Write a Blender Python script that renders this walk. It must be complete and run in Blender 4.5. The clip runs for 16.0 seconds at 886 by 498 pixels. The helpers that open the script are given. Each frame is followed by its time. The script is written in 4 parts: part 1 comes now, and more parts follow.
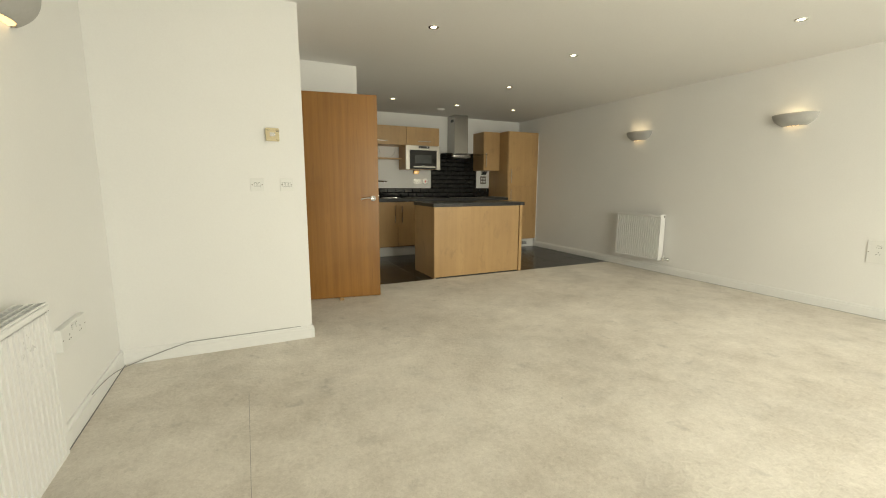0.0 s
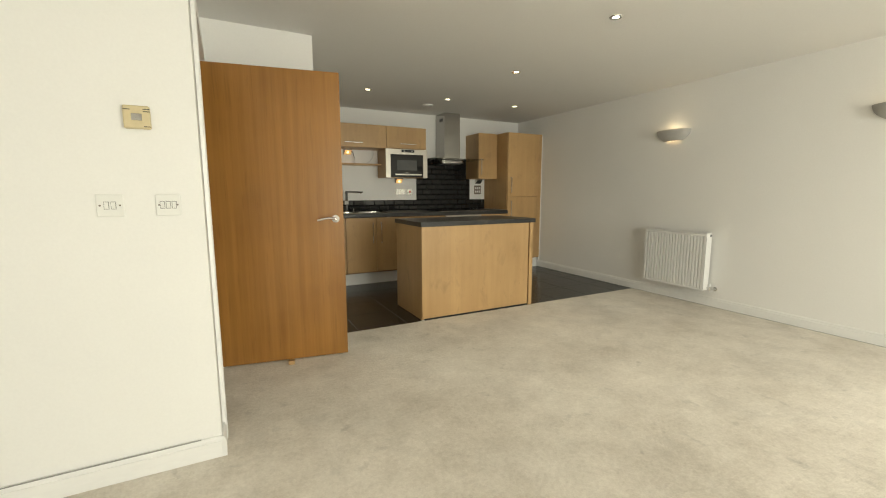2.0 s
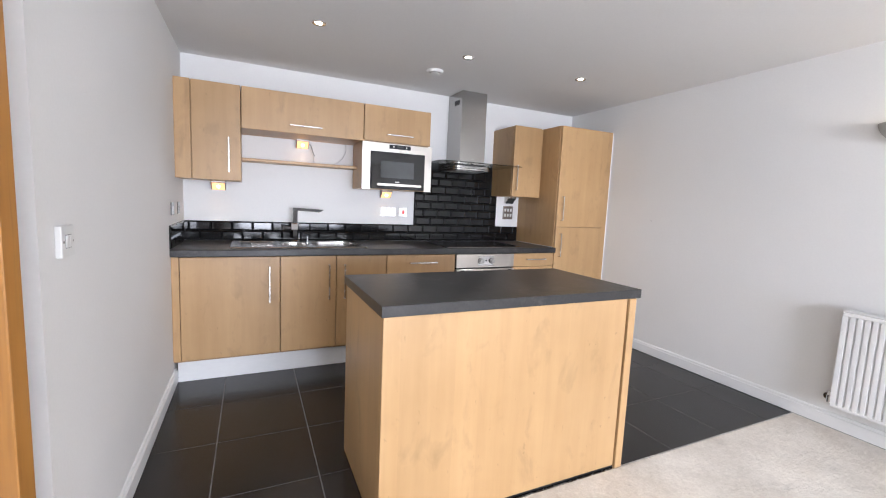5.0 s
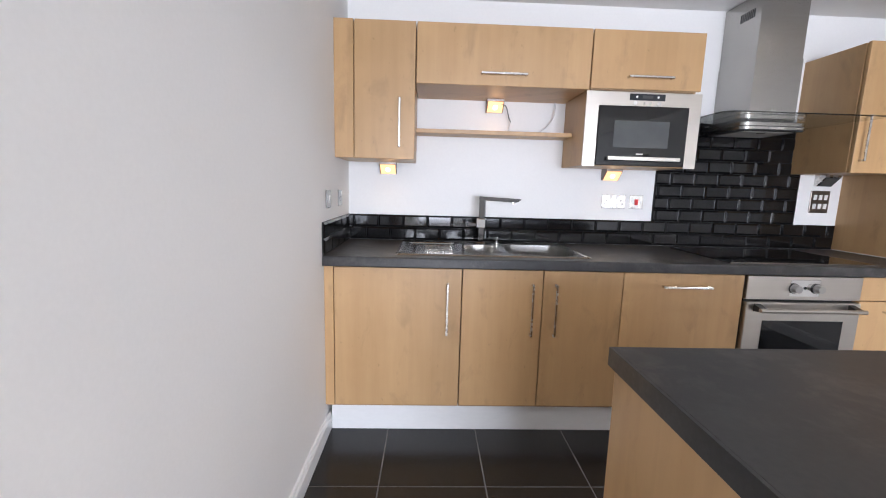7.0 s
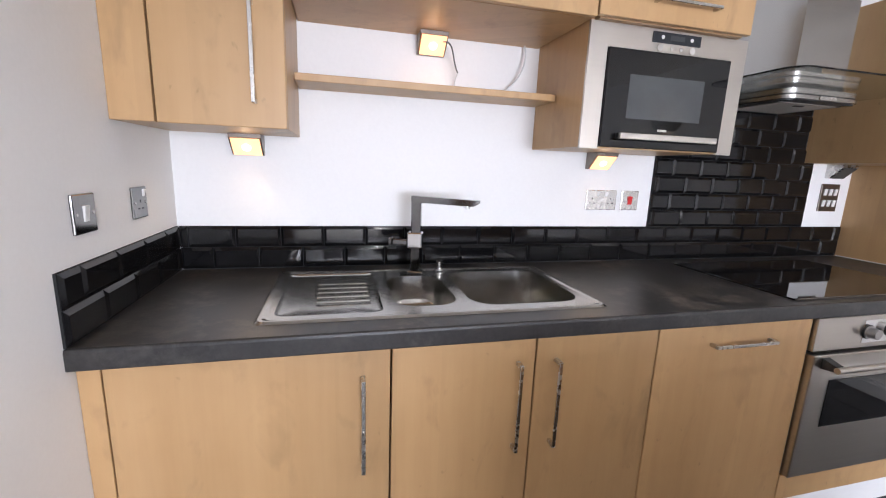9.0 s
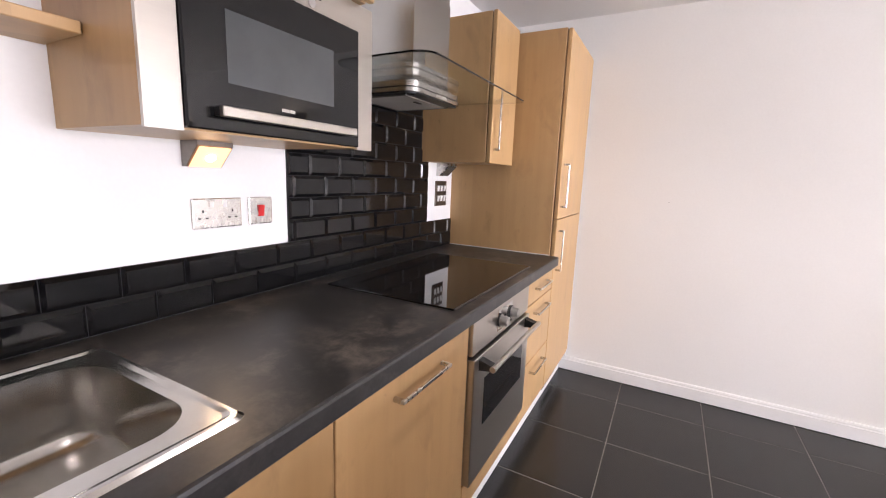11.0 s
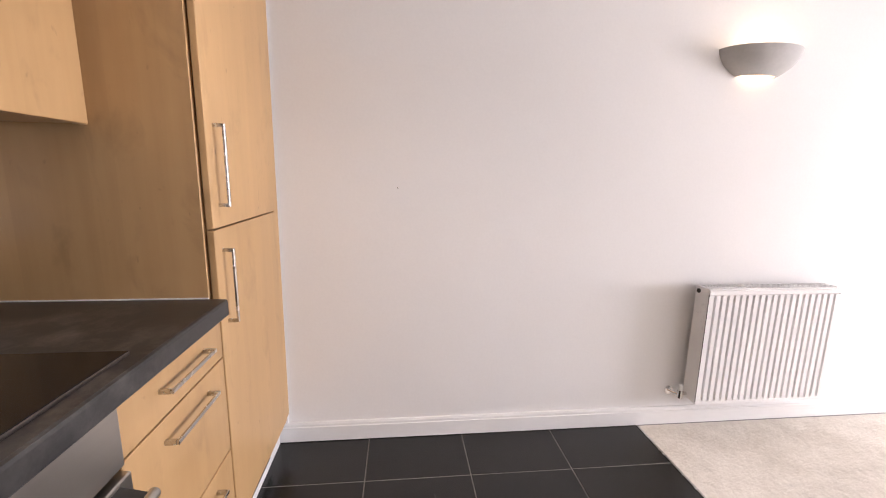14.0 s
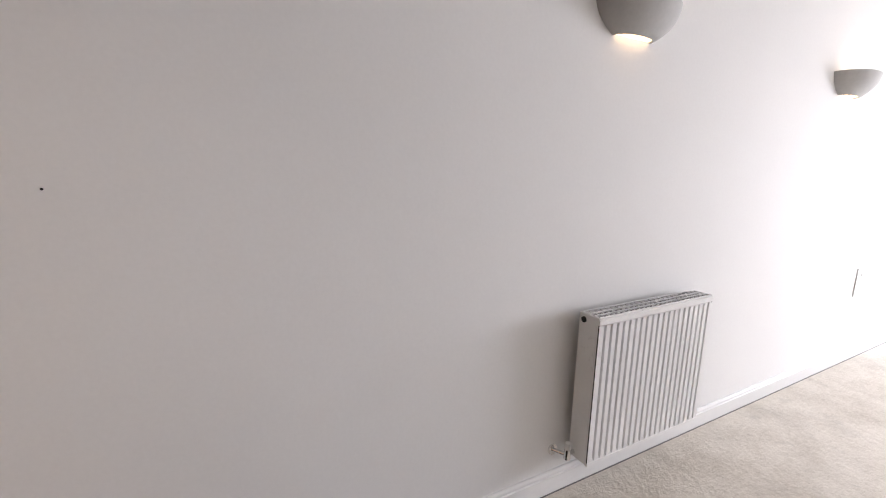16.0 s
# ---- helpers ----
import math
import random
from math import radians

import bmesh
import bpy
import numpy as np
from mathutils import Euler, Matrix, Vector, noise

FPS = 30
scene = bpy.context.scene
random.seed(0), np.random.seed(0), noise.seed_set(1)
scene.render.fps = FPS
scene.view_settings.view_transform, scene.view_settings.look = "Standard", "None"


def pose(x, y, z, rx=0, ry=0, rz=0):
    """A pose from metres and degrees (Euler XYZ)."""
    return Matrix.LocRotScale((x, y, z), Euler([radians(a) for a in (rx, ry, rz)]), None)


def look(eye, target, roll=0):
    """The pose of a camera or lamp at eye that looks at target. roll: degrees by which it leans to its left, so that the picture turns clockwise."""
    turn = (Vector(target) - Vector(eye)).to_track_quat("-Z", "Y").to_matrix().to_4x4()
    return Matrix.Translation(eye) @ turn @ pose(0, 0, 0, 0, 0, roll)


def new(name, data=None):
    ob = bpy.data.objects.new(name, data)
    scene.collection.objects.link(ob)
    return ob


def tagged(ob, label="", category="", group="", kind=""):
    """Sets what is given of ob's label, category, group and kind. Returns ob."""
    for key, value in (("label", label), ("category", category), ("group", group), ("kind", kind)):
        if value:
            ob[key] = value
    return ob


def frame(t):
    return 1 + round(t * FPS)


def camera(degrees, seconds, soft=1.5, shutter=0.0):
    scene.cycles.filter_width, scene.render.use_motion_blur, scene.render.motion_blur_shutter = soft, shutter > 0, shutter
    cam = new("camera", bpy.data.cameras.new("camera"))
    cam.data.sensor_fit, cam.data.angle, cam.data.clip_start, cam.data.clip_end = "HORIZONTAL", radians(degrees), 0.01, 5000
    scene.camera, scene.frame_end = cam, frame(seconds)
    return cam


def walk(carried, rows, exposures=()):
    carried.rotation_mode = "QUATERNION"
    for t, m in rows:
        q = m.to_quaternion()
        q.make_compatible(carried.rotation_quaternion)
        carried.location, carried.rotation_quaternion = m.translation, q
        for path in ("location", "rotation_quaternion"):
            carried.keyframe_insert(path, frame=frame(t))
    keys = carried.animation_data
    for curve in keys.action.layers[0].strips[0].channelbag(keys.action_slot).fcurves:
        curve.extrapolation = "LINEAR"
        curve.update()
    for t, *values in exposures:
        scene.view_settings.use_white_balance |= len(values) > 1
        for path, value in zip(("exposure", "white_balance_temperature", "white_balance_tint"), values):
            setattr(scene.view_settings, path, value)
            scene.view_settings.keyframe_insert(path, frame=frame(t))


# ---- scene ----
cam = camera(93.9, 16.0, soft=1.1)
PATH = [
    (0, (-1.11, -6.826, 1.137), (-0.262, -5.041, 0.83), 0.2),
    (0.5, (-1.018, -6.611, 1.162), (-0.218, -4.803, 0.861), -0.1),
    (1, (-0.931, -6.335, 1.158), (-0.125, -4.528, 0.867), -0.2),
    (1.5, (-0.825, -6.045, 1.161), (0.027, -4.257, 0.88), -0.2),
    (2, (-0.633, -5.724, 1.179), (0.279, -3.965, 0.91), -0.1),
    (2.5, (-0.457, -5.414, 1.168), (0.515, -3.687, 0.899), 0.3),
    (3, (-0.247, -5.11, 1.168), (0.758, -3.403, 0.894), 0.6),
    (3.2, (-0.155, -4.976, 1.181), (0.856, -3.273, 0.904), 0.8),
    (5.3, (0.513, -3.548, 1.292), (1.27, -1.709, 1.08), 3.2),
    (5.5, (0.525, -3.425, 1.287), (1.195, -1.554, 1.061), 3.2),
    (6, (0.553, -3.118, 1.261), (0.987, -1.182, 1.011), 2.8),
    (6.5, (0.523, -2.845, 1.255), (0.75, -0.879, 0.969), 2.2),
    (7, (0.494, -2.546, 1.253), (0.566, -0.57, 0.957), 1.6),
    (7.5, (0.519, -2.238, 1.269), (0.502, -0.261, 0.969), 1.3),
    (8, (0.494, -1.96, 1.273), (0.528, 0.012, 0.94), 1.5),
    (8.2, (0.468, -1.864, 1.279), (0.548, 0.101, 0.92), 1.7),
    (10.3, (0.751, -1.242, 1.333), (2.152, 0.141, 0.98), 2.1),
    (10.5, (0.778, -1.205, 1.317), (2.288, 0.06, 0.972), 2.1),
    (11, (0.91, -1.117, 1.32), (2.642, -0.178, 0.975), 2.1),
    (11.5, (1.04, -1.108, 1.312), (2.913, -0.499, 0.965), 2.0),
    (12, (1.136, -1.086, 1.313), (3.084, -0.798, 0.962), 1.7),
    (12.5, (1.272, -1.101, 1.299), (3.239, -1.043, 0.945), 1.6),
    (13, (1.507, -1.14, 1.309), (3.475, -1.2, 0.955), 1.3),
    (13.5, (1.708, -1.135, 1.267), (3.675, -1.269, 0.929), 0.8),
    (14, (1.919, -1.117, 1.285), (3.875, -1.323, 0.922), 0.9),
    (14.5, (2.147, -1.181, 1.283), (4.093, -1.476, 0.926), 0.8),
    (15, (2.366, -1.233, 1.283), (4.27, -1.712, 0.902), 1.1),
    (15.5, (2.539, -1.295, 1.28), (4.376, -1.986, 0.895), 1.3),
    (16, (2.693, -1.415, 1.264), (4.426, -2.344, 0.897), 1.1),
]
EXPOSURES = [(0, -0.87, 7750, 0), (1.0, -0.79, 7750, 0), (2.0, -0.64, 7600, 1), (2.5, -0.52, 7200, 4), (3.0, -0.22, 6000, 12), (3.5, 0.06, 5900, 14),
             (5.3, 0.52, 5800, 15), (6.0, 0.58, 5800, 15), (7.0, 0.64, 5750, 15), (8.2, 0.70, 5750, 16), (10.3, 0.98, 6050, 20), (11.5, 1.05, 6400, 24),
             (12.5, 0.97, 6500, 26), (13.5, 0.74, 6450, 24), (14.5, 0.64, 6350, 23), (15.2, 0.31, 6200, 20), (16.0, 0.08, 6100, 18)]
walk(cam, [(t, look(eye, target, roll)) for t, eye, target, roll in PATH], EXPOSURES)

# ---- world and large lights ----
world = bpy.data.worlds.new("sky")
scene.world = world
world.use_nodes = True
sky = world.node_tree.nodes.new("ShaderNodeTexSky")
sky.sky_type, sky.sun_disc = "NISHITA", False
sky.sun_elevation, sky.sun_rotation = radians(38), radians(200)
world.node_tree.links.new(sky.outputs[0], world.node_tree.nodes["Background"].inputs[0])
world.node_tree.nodes["Background"].inputs[1].default_value = 0.1

CEIL, YB, XE, XW, YS = 2.33, 0.04, 3.78, -1.88, -9.4   # ceiling, kitchen wall, east, west, window wall


def lamp(name, kind, m, energy, colour=(1, 1, 1), **values):
    data = bpy.data.lights.new(name, kind)
    data.energy, data.color = energy, colour
    if kind == "AREA":
        data.shape, data.size, data.size_y = "RECTANGLE", values["w"], values["h"]
        data.spread = radians(158)   # narrowed spread stands in for a reveal, dimming light along the walls
    elif kind == "SUN":
        data.angle = values["angle"]
    elif kind == "SPOT":
        data.spot_size, data.spot_blend, data.shadow_soft_size = values["cone"], 1.0, values["r"]
    else:
        data.shadow_soft_size = values["r"]
    ob = new(name, data)
    ob.matrix_world = m
    return ob


sun = lamp("sun", "SUN", look((0, 0, 10), (3.0, 5.0, 5.5)), 0.6, (1, 0.96, 0.9), angle=radians(12))
WINDOW_X = ((0.1, 3.1),)
for wx0, wx1 in WINDOW_X:   # lamp stands in for skylight, tilted down to favour floor over ceiling
    lamp("window_light", "AREA", look(((wx0 + wx1) / 2, YS + 0.42, 1.14), ((wx0 + wx1) / 2, YS + 10.42, -4.2)), 262, (0.97, 0.985, 1.0),
         w=wx1 - wx0 - 0.1, h=1.7)



# ---- materials ----
def node(nt, kind, **values):
    n = nt.nodes.new(kind)
    for key, value in values.items():
        n.inputs[key].default_value = value
    return n


def material(name, dark, light, rough=0.5, metal=0.0, grain=(60, 60, 60), blotch=1.5, mix=0.5, bump=0.05, depth=0.002,
             rough_var=0.1, detail=6.0, jitter=0.0, coat=0.0, bump_scale=None):
    """A surface whose colour runs from dark to light by a fine grain and broad blotches, with relief and uneven gloss."""
    m = bpy.data.materials.new(name)
    m.use_nodes = True
    nt = m.node_tree
    link, bsdf = nt.links.new, nt.nodes["Principled BSDF"]
    co = nt.nodes.new("ShaderNodeTexCoord")
    mp = node(nt, "ShaderNodeMapping", Scale=grain)
    link(co.outputs["Object"], mp.inputs["Vector"])
    if jitter:
        info = nt.nodes.new("ShaderNodeObjectInfo")
        off = nt.nodes.new("ShaderNodeVectorMath")
        off.operation = "SCALE"
        comb = nt.nodes.new("ShaderNodeCombineXYZ")
        for k in range(3):
            link(info.outputs["Random"], comb.inputs[k])
        link(comb.outputs[0], off.inputs[0])
        off.inputs["Scale"].default_value = 37.0
        link(off.outputs[0], mp.inputs["Location"])
    fine = node(nt, "ShaderNodeTexNoise", Scale=1.0, Detail=detail, Roughness=0.6)
    link(mp.outputs[0], fine.inputs["Vector"])
    broad = node(nt, "ShaderNodeTexNoise", Scale=blotch, Detail=4.0, Roughness=0.55)
    link(co.outputs["Object"], broad.inputs["Vector"])
    blend = nt.nodes.new("ShaderNodeMix")
    blend.inputs[0].default_value = mix
    link(fine.outputs["Fac"], blend.inputs[2])
    link(broad.outputs["Fac"], blend.inputs[3])
    ramp = nt.nodes.new("ShaderNodeValToRGB")
    ramp.color_ramp.elements[0].position, ramp.color_ramp.elements[1].position = 0.32, 0.68
    ramp.color_ramp.elements[0].color, ramp.color_ramp.elements[1].color = (*dark, 1), (*light, 1)
    link(blend.outputs[0], ramp.inputs[0])
    shade = ramp.outputs[0]
    if jitter:
        hsv = nt.nodes.new("ShaderNodeHueSaturation")
        vary = node(nt, "ShaderNodeMapRange")
        vary.inputs[3].default_value, vary.inputs[4].default_value = 1 - jitter, 1 + jitter
        link(info.outputs["Random"], vary.inputs[0])
        link(vary.outputs[0], hsv.inputs["Value"])
        link(shade, hsv.inputs["Color"])
        shade = hsv.outputs[0]
    link(shade, bsdf.inputs["Base Color"])
    gloss = node(nt, "ShaderNodeMapRange")
    gloss.inputs[3].default_value, gloss.inputs[4].default_value = max(0.02, rough - rough_var), min(1, rough + rough_var)
    link(blend.outputs[0], gloss.inputs[0])
    link(gloss.outputs[0], bsdf.inputs["Roughness"])
    bsdf.inputs["Metallic"].default_value = metal
    bsdf.inputs["Coat Weight"].default_value = coat
    if bump:
        relief = node(nt, "ShaderNodeBump", Strength=bump, Distance=depth)
        if bump_scale:
            pile = node(nt, "ShaderNodeTexNoise", Scale=bump_scale, Detail=5.0, Roughness=0.65)
            link(co.outputs["Object"], pile.inputs["Vector"])
            link(pile.outputs["Fac"], relief.inputs["Height"])
        else:
            link(fine.outputs["Fac"], relief.inputs["Height"])
        link(relief.outputs[0], bsdf.inputs["Normal"])
    return m


def glow(name, colour, strength):
    m = bpy.data.materials.new(name)
    m.use_nodes = True
    b = m.node_tree.nodes["Principled BSDF"]
    b.inputs["Base Color"].default_value = (*colour, 1)
    b.inputs["Emission Color"].default_value, b.inputs["Emission Strength"].default_value = (*colour, 1), strength
    return m


def clear(name, colour, rough=0.0):
    m = bpy.data.materials.new(name)
    m.use_nodes = True
    b = m.node_tree.nodes["Principled BSDF"]
    b.inputs["Base Color"].default_value, b.inputs["Roughness"].default_value = (*colour, 1), rough
    b.inputs["Transmission Weight"].default_value, b.inputs["IOR"].default_value = 1.0, 1.45
    return m


PAINT = material("wall_paint", (0.80, 0.795, 0.78), (0.85, 0.845, 0.83), 0.75, grain=(90, 90, 90), blotch=0.9, mix=0.6, bump=0.10, depth=0.001, bump_scale=140)
CEILING = material("ceiling_paint", (0.76, 0.755, 0.745), (0.80, 0.795, 0.785), 0.85, grain=(60, 60, 60), blotch=0.6, bump=0.06, depth=0.001)
GLOSS = material("white_gloss_paint", (0.78, 0.78, 0.77), (0.84, 0.84, 0.83), 0.35, grain=(20, 20, 60), blotch=2.0, bump=0.03)
ENAMEL = material("radiator_enamel", (0.79, 0.79, 0.78), (0.83, 0.83, 0.82), 0.3, grain=(40, 40, 40), blotch=3.0, bump=0.02)
PLASTIC = material("white_plastic", (0.76, 0.76, 0.74), (0.80, 0.80, 0.78), 0.4, grain=(80, 80, 80), blotch=6, bump=0.0)
CREAM = material("aged_cream_plastic", (0.58, 0.49, 0.30), (0.66, 0.56, 0.36), 0.45, grain=(60, 60, 60), blotch=9, bump=0.02)


def carpet_material():
    """Beige loop pile: tufts, matted patches, and broad worn stains."""
    m = bpy.data.materials.new("beige_carpet")
    m.use_nodes = True
    nt = m.node_tree
    link, bsdf = nt.links.new, nt.nodes["Principled BSDF"]
    co = nt.nodes.new("ShaderNodeTexCoord")
    total = None
    heights = []
    for scale, detail, weight in ((150, 3, 0.18), (42, 4, 0.19), (6.5, 6, 0.22), (1.3, 7, 0.41)):
        tex = node(nt, "ShaderNodeTexNoise", Scale=scale, Detail=detail, Roughness=0.62)
        link(co.outputs["Object"], tex.inputs["Vector"])
        heights.append(tex)
        mul = nt.nodes.new("ShaderNodeMath")
        mul.operation = "MULTIPLY_ADD"
        mul.inputs[1].default_value = weight
        link(tex.outputs["Fac"], mul.inputs[0])
        if total:
            link(total, mul.inputs[2])
        else:
            mul.inputs[2].default_value = 0.0
        total = mul.outputs[0]
    ramp = nt.nodes.new("ShaderNodeValToRGB")
    ramp.color_ramp.elements[0].position, ramp.color_ramp.elements[1].position = 0.37, 0.62
    ramp.color_ramp.elements[0].color, ramp.color_ramp.elements[1].color = (0.53, 0.475, 0.40, 1), (0.84, 0.79, 0.71, 1)
    link(total, ramp.inputs[0])
    link(ramp.outputs[0], bsdf.inputs["Base Color"])
    bsdf.inputs["Roughness"].default_value = 0.97
    bsdf.inputs["Specular IOR Level"].default_value = 0.2
    bsdf.inputs["Sheen Weight"].default_value = 0.15
    pile = nt.nodes.new("ShaderNodeMath")
    pile.operation = "MULTIPLY_ADD"
    pile.inputs[1].default_value = 0.5
    link(heights[0].outputs["Fac"], pile.inputs[0])
    link(heights[1].outputs["Fac"], pile.inputs[2])
    relief = node(nt, "ShaderNodeBump", Strength=0.65, Distance=0.009)
    link(pile.outputs[0], relief.inputs["Height"])
    link(relief.outputs[0], bsdf.inputs["Normal"])
    return m


def spots(m, scale, low, high, depth, stretch=(1, 1, 1), detail=3.0):
    """Darkens the colour of m in scattered spots of its own shape, by depth."""
    nt = m.node_tree
    link, bsdf = nt.links.new, nt.nodes["Principled BSDF"]
    co = nt.nodes.new("ShaderNodeTexCoord")
    mp = node(nt, "ShaderNodeMapping", Scale=stretch)
    link(co.outputs["Object"], mp.inputs["Vector"])
    tex = node(nt, "ShaderNodeTexNoise", Scale=scale, Detail=detail, Roughness=0.6, Distortion=0.4)
    link(mp.outputs[0], tex.inputs["Vector"])
    mask = node(nt, "ShaderNodeMapRange")
    for k, v in enumerate((low, high, 1.0, 1.0 - depth)):
        mask.inputs[k + 1].default_value = v
    link(tex.outputs["Fac"], mask.inputs[0])
    times(m, mask.outputs[0])
    return m


def times(m, value):
    nt = m.node_tree
    bsdf = nt.nodes["Principled BSDF"]
    hsv = nt.nodes.new("ShaderNodeHueSaturation")
    nt.links.new(bsdf.inputs["Base Color"].links[0].from_socket, hsv.inputs["Color"])
    nt.links.new(value, hsv.inputs["Value"])
    nt.links.new(hsv.outputs[0], bsdf.inputs["Base Color"])


def beech_material():
    """Beech laminate printed as upright staves of uneven tone, with faint smudges and flecks."""
    m = material("beech_laminate", (0.445, 0.273, 0.121), (0.545, 0.349, 0.166), 0.38, grain=(20, 20, 1.4), blotch=2.4, mix=0.55, bump=0.012, jitter=0.04, detail=6)
    nt = m.node_tree
    link = nt.links.new
    co = nt.nodes.new("ShaderNodeTexCoord")
    wobble = node(nt, "ShaderNodeTexNoise", Scale=1.3, Detail=2.0)
    link(co.outputs["Object"], wobble.inputs["Vector"])
    sep = nt.nodes.new("ShaderNodeSeparateXYZ")
    link(co.outputs["Object"], sep.inputs[0])
    last = sep.outputs[0]
    for kind, source, factor in (("MULTIPLY_ADD", sep.outputs[1], 1.7), ("MULTIPLY_ADD", wobble.outputs["Fac"], 0.012), ("MULTIPLY", None, 8.7), ("FLOOR", None, 0)):
        step = nt.nodes.new("ShaderNodeMath")
        step.operation = kind
        if source:
            link(source, step.inputs[0])
            step.inputs[1].default_value = factor
            link(last, step.inputs[2])
        else:
            link(last, step.inputs[0])
            step.inputs[1].default_value = factor
        last = step.outputs[0]
    white = nt.nodes.new("ShaderNodeTexWhiteNoise")
    white.noise_dimensions = "1D"
    link(last, white.inputs["W"])
    tone = node(nt, "ShaderNodeMapRange")
    tone.inputs[3].default_value, tone.inputs[4].default_value = 0.93, 1.05
    link(white.outputs["Value"], tone.inputs[0])
    times(m, tone.outputs[0])
    spots(m, 9.0, 0.56, 0.74, 0.20, (1, 1, 0.5), 4.0)
    return spots(m, 34.0, 0.70, 0.78, 0.26, (1, 1, 0.55), 2.0)


BEECH = beech_material()
BEECH_EDGE = material("beech_edging", (0.32, 0.19, 0.09), (0.40, 0.25, 0.12), 0.45, grain=(26, 26, 1.6), blotch=3.0, mix=0.3, bump=0.03)


def veneer_material():
    """Crown-cut veneer: straight pores, flame figure that opens and closes along the leaf, and short dark flecks."""
    m = material("oak_veneer", (0.262, 0.114, 0.024), (0.405, 0.190, 0.045), 0.32, grain=(26, 26, 0.7), blotch=1.6, mix=0.40, bump=0.02, coat=0.1, detail=6)
    nt = m.node_tree
    link = nt.links.new
    co = nt.nodes.new("ShaderNodeTexCoord")
    mp = node(nt, "ShaderNodeMapping", Scale=(7.0, 1.0, 0.85), Location=(0.6, 0.0, 0.25))
    link(co.outputs["Object"], mp.inputs["Vector"])
    wave = node(nt, "ShaderNodeTexWave", Scale=0.55, Distortion=6.5, Detail=3.0)
    wave.inputs["Detail Scale"].default_value = 0.7
    link(mp.outputs[0], wave.inputs["Vector"])
    tone = node(nt, "ShaderNodeMapRange")
    tone.inputs[3].default_value, tone.inputs[4].default_value = 0.95, 1.035
    link(wave.outputs["Fac"], tone.inputs[0])
    times(m, tone.outputs[0])
    spots(m, 60.0, 0.58, 0.70, 0.14, (1, 1, 0.05), 2.0)
    return spots(m, 2.0, 0.50, 0.75, 0.14, (1, 1, 0.6), 3.0)


VENEER = veneer_material()


def worktop_material(name, scuffed, detail, low, high):
    """Charcoal laminate: fine speckle, and paler scuffs that are also less glossy."""
    m = material(name, (low, low, low * 1.04), (high, high * 0.97, high * 0.955), 0.37, grain=(90, 90, 90), blotch=9.0, mix=0.4, bump=0.035, depth=0.001, rough_var=0.06)
    nt = m.node_tree
    link, bsdf = nt.links.new, nt.nodes["Principled BSDF"]
    co = nt.nodes.new("ShaderNodeTexCoord")
    masks = []
    for scale, rough, bend, low_edge, high_edge in ((13.0, 0.72, 0.25, 0.47, 0.78), (2.6, 0.5, 0.3, 0.42, 0.60)):
        tex = node(nt, "ShaderNodeTexNoise", Scale=scale, Detail=detail, Roughness=rough, Distortion=bend)
        link(co.outputs["Object"], tex.inputs["Vector"])
        edge = node(nt, "ShaderNodeMapRange")
        edge.inputs[1].default_value, edge.inputs[2].default_value = low_edge, high_edge
        link(tex.outputs["Fac"], edge.inputs[0])
        masks.append(edge.outputs[0])
    mask = nt.nodes.new("ShaderNodeMath")
    mask.operation = "MULTIPLY"
    link(masks[0], mask.inputs[0])
    link(masks[1], mask.inputs[1])
    old = bsdf.inputs["Base Color"].links[0].from_socket
    both = nt.nodes.new("ShaderNodeMix")
    both.data_type = "RGBA"
    both.inputs[7].default_value = (*scuffed, 1)
    link(mask.outputs[0], both.inputs[0])
    link(old, both.inputs[6])
    link(both.outputs[2], bsdf.inputs["Base Color"])
    return m


CARPET = carpet_material()
for scale, low, high, depth, detail in ((7.0, 0.61, 0.74, 0.22, 5.0), (2.3, 0.55, 0.70, 0.12, 7.0), (11.0, 0.70, 0.78, 0.26, 3.0), (0.9, 0.52, 0.60, 0.08, 9.0)):
    spots(CARPET, scale, low, high, depth, detail=detail)
WORKTOP = worktop_material("scuffed_charcoal_laminate", (0.165, 0.140, 0.116), 10.0, 0.010, 0.027)
ISLAND_TOP = worktop_material("charcoal_laminate", (0.085, 0.080, 0.074), 5.0, 0.014, 0.034)
METRO = material("black_glazed_tile", (0.0035, 0.0035, 0.004), (0.007, 0.007, 0.0075), 0.08, grain=(14, 14, 14), blotch=5.0, bump=0.03, depth=0.004, rough_var=0.03, jitter=0.2)
DARK_GROUT = material("dark_grout", (0.008, 0.008, 0.008), (0.02, 0.02, 0.02), 0.8, bump=0.2)
SLATE = material("dark_floor_tile", (0.011, 0.0104, 0.0098), (0.020, 0.0188, 0.0178), 0.24, grain=(25, 25, 25), blotch=5.0, mix=0.75, bump=0.02, depth=0.001, rough_var=0.03, jitter=0.12)
GROUT = material("grey_grout", (0.13, 0.12, 0.11), (0.21, 0.195, 0.18), 0.85, blotch=8, bump=0.3)
STEEL = material("brushed_steel", (0.43, 0.42, 0.405), (0.48, 0.47, 0.455), 0.35, metal=1.0, grain=(60, 60, 2), blotch=2.5, mix=0.6, bump=0.0, rough_var=0.06)
STEEL_H = material("steel_brushed_across", (0.50, 0.47, 0.43), (0.56, 0.53, 0.485), 0.32, metal=1.0, grain=(2, 60, 60), blotch=3.0, mix=0.6, bump=0.0, rough_var=0.06)
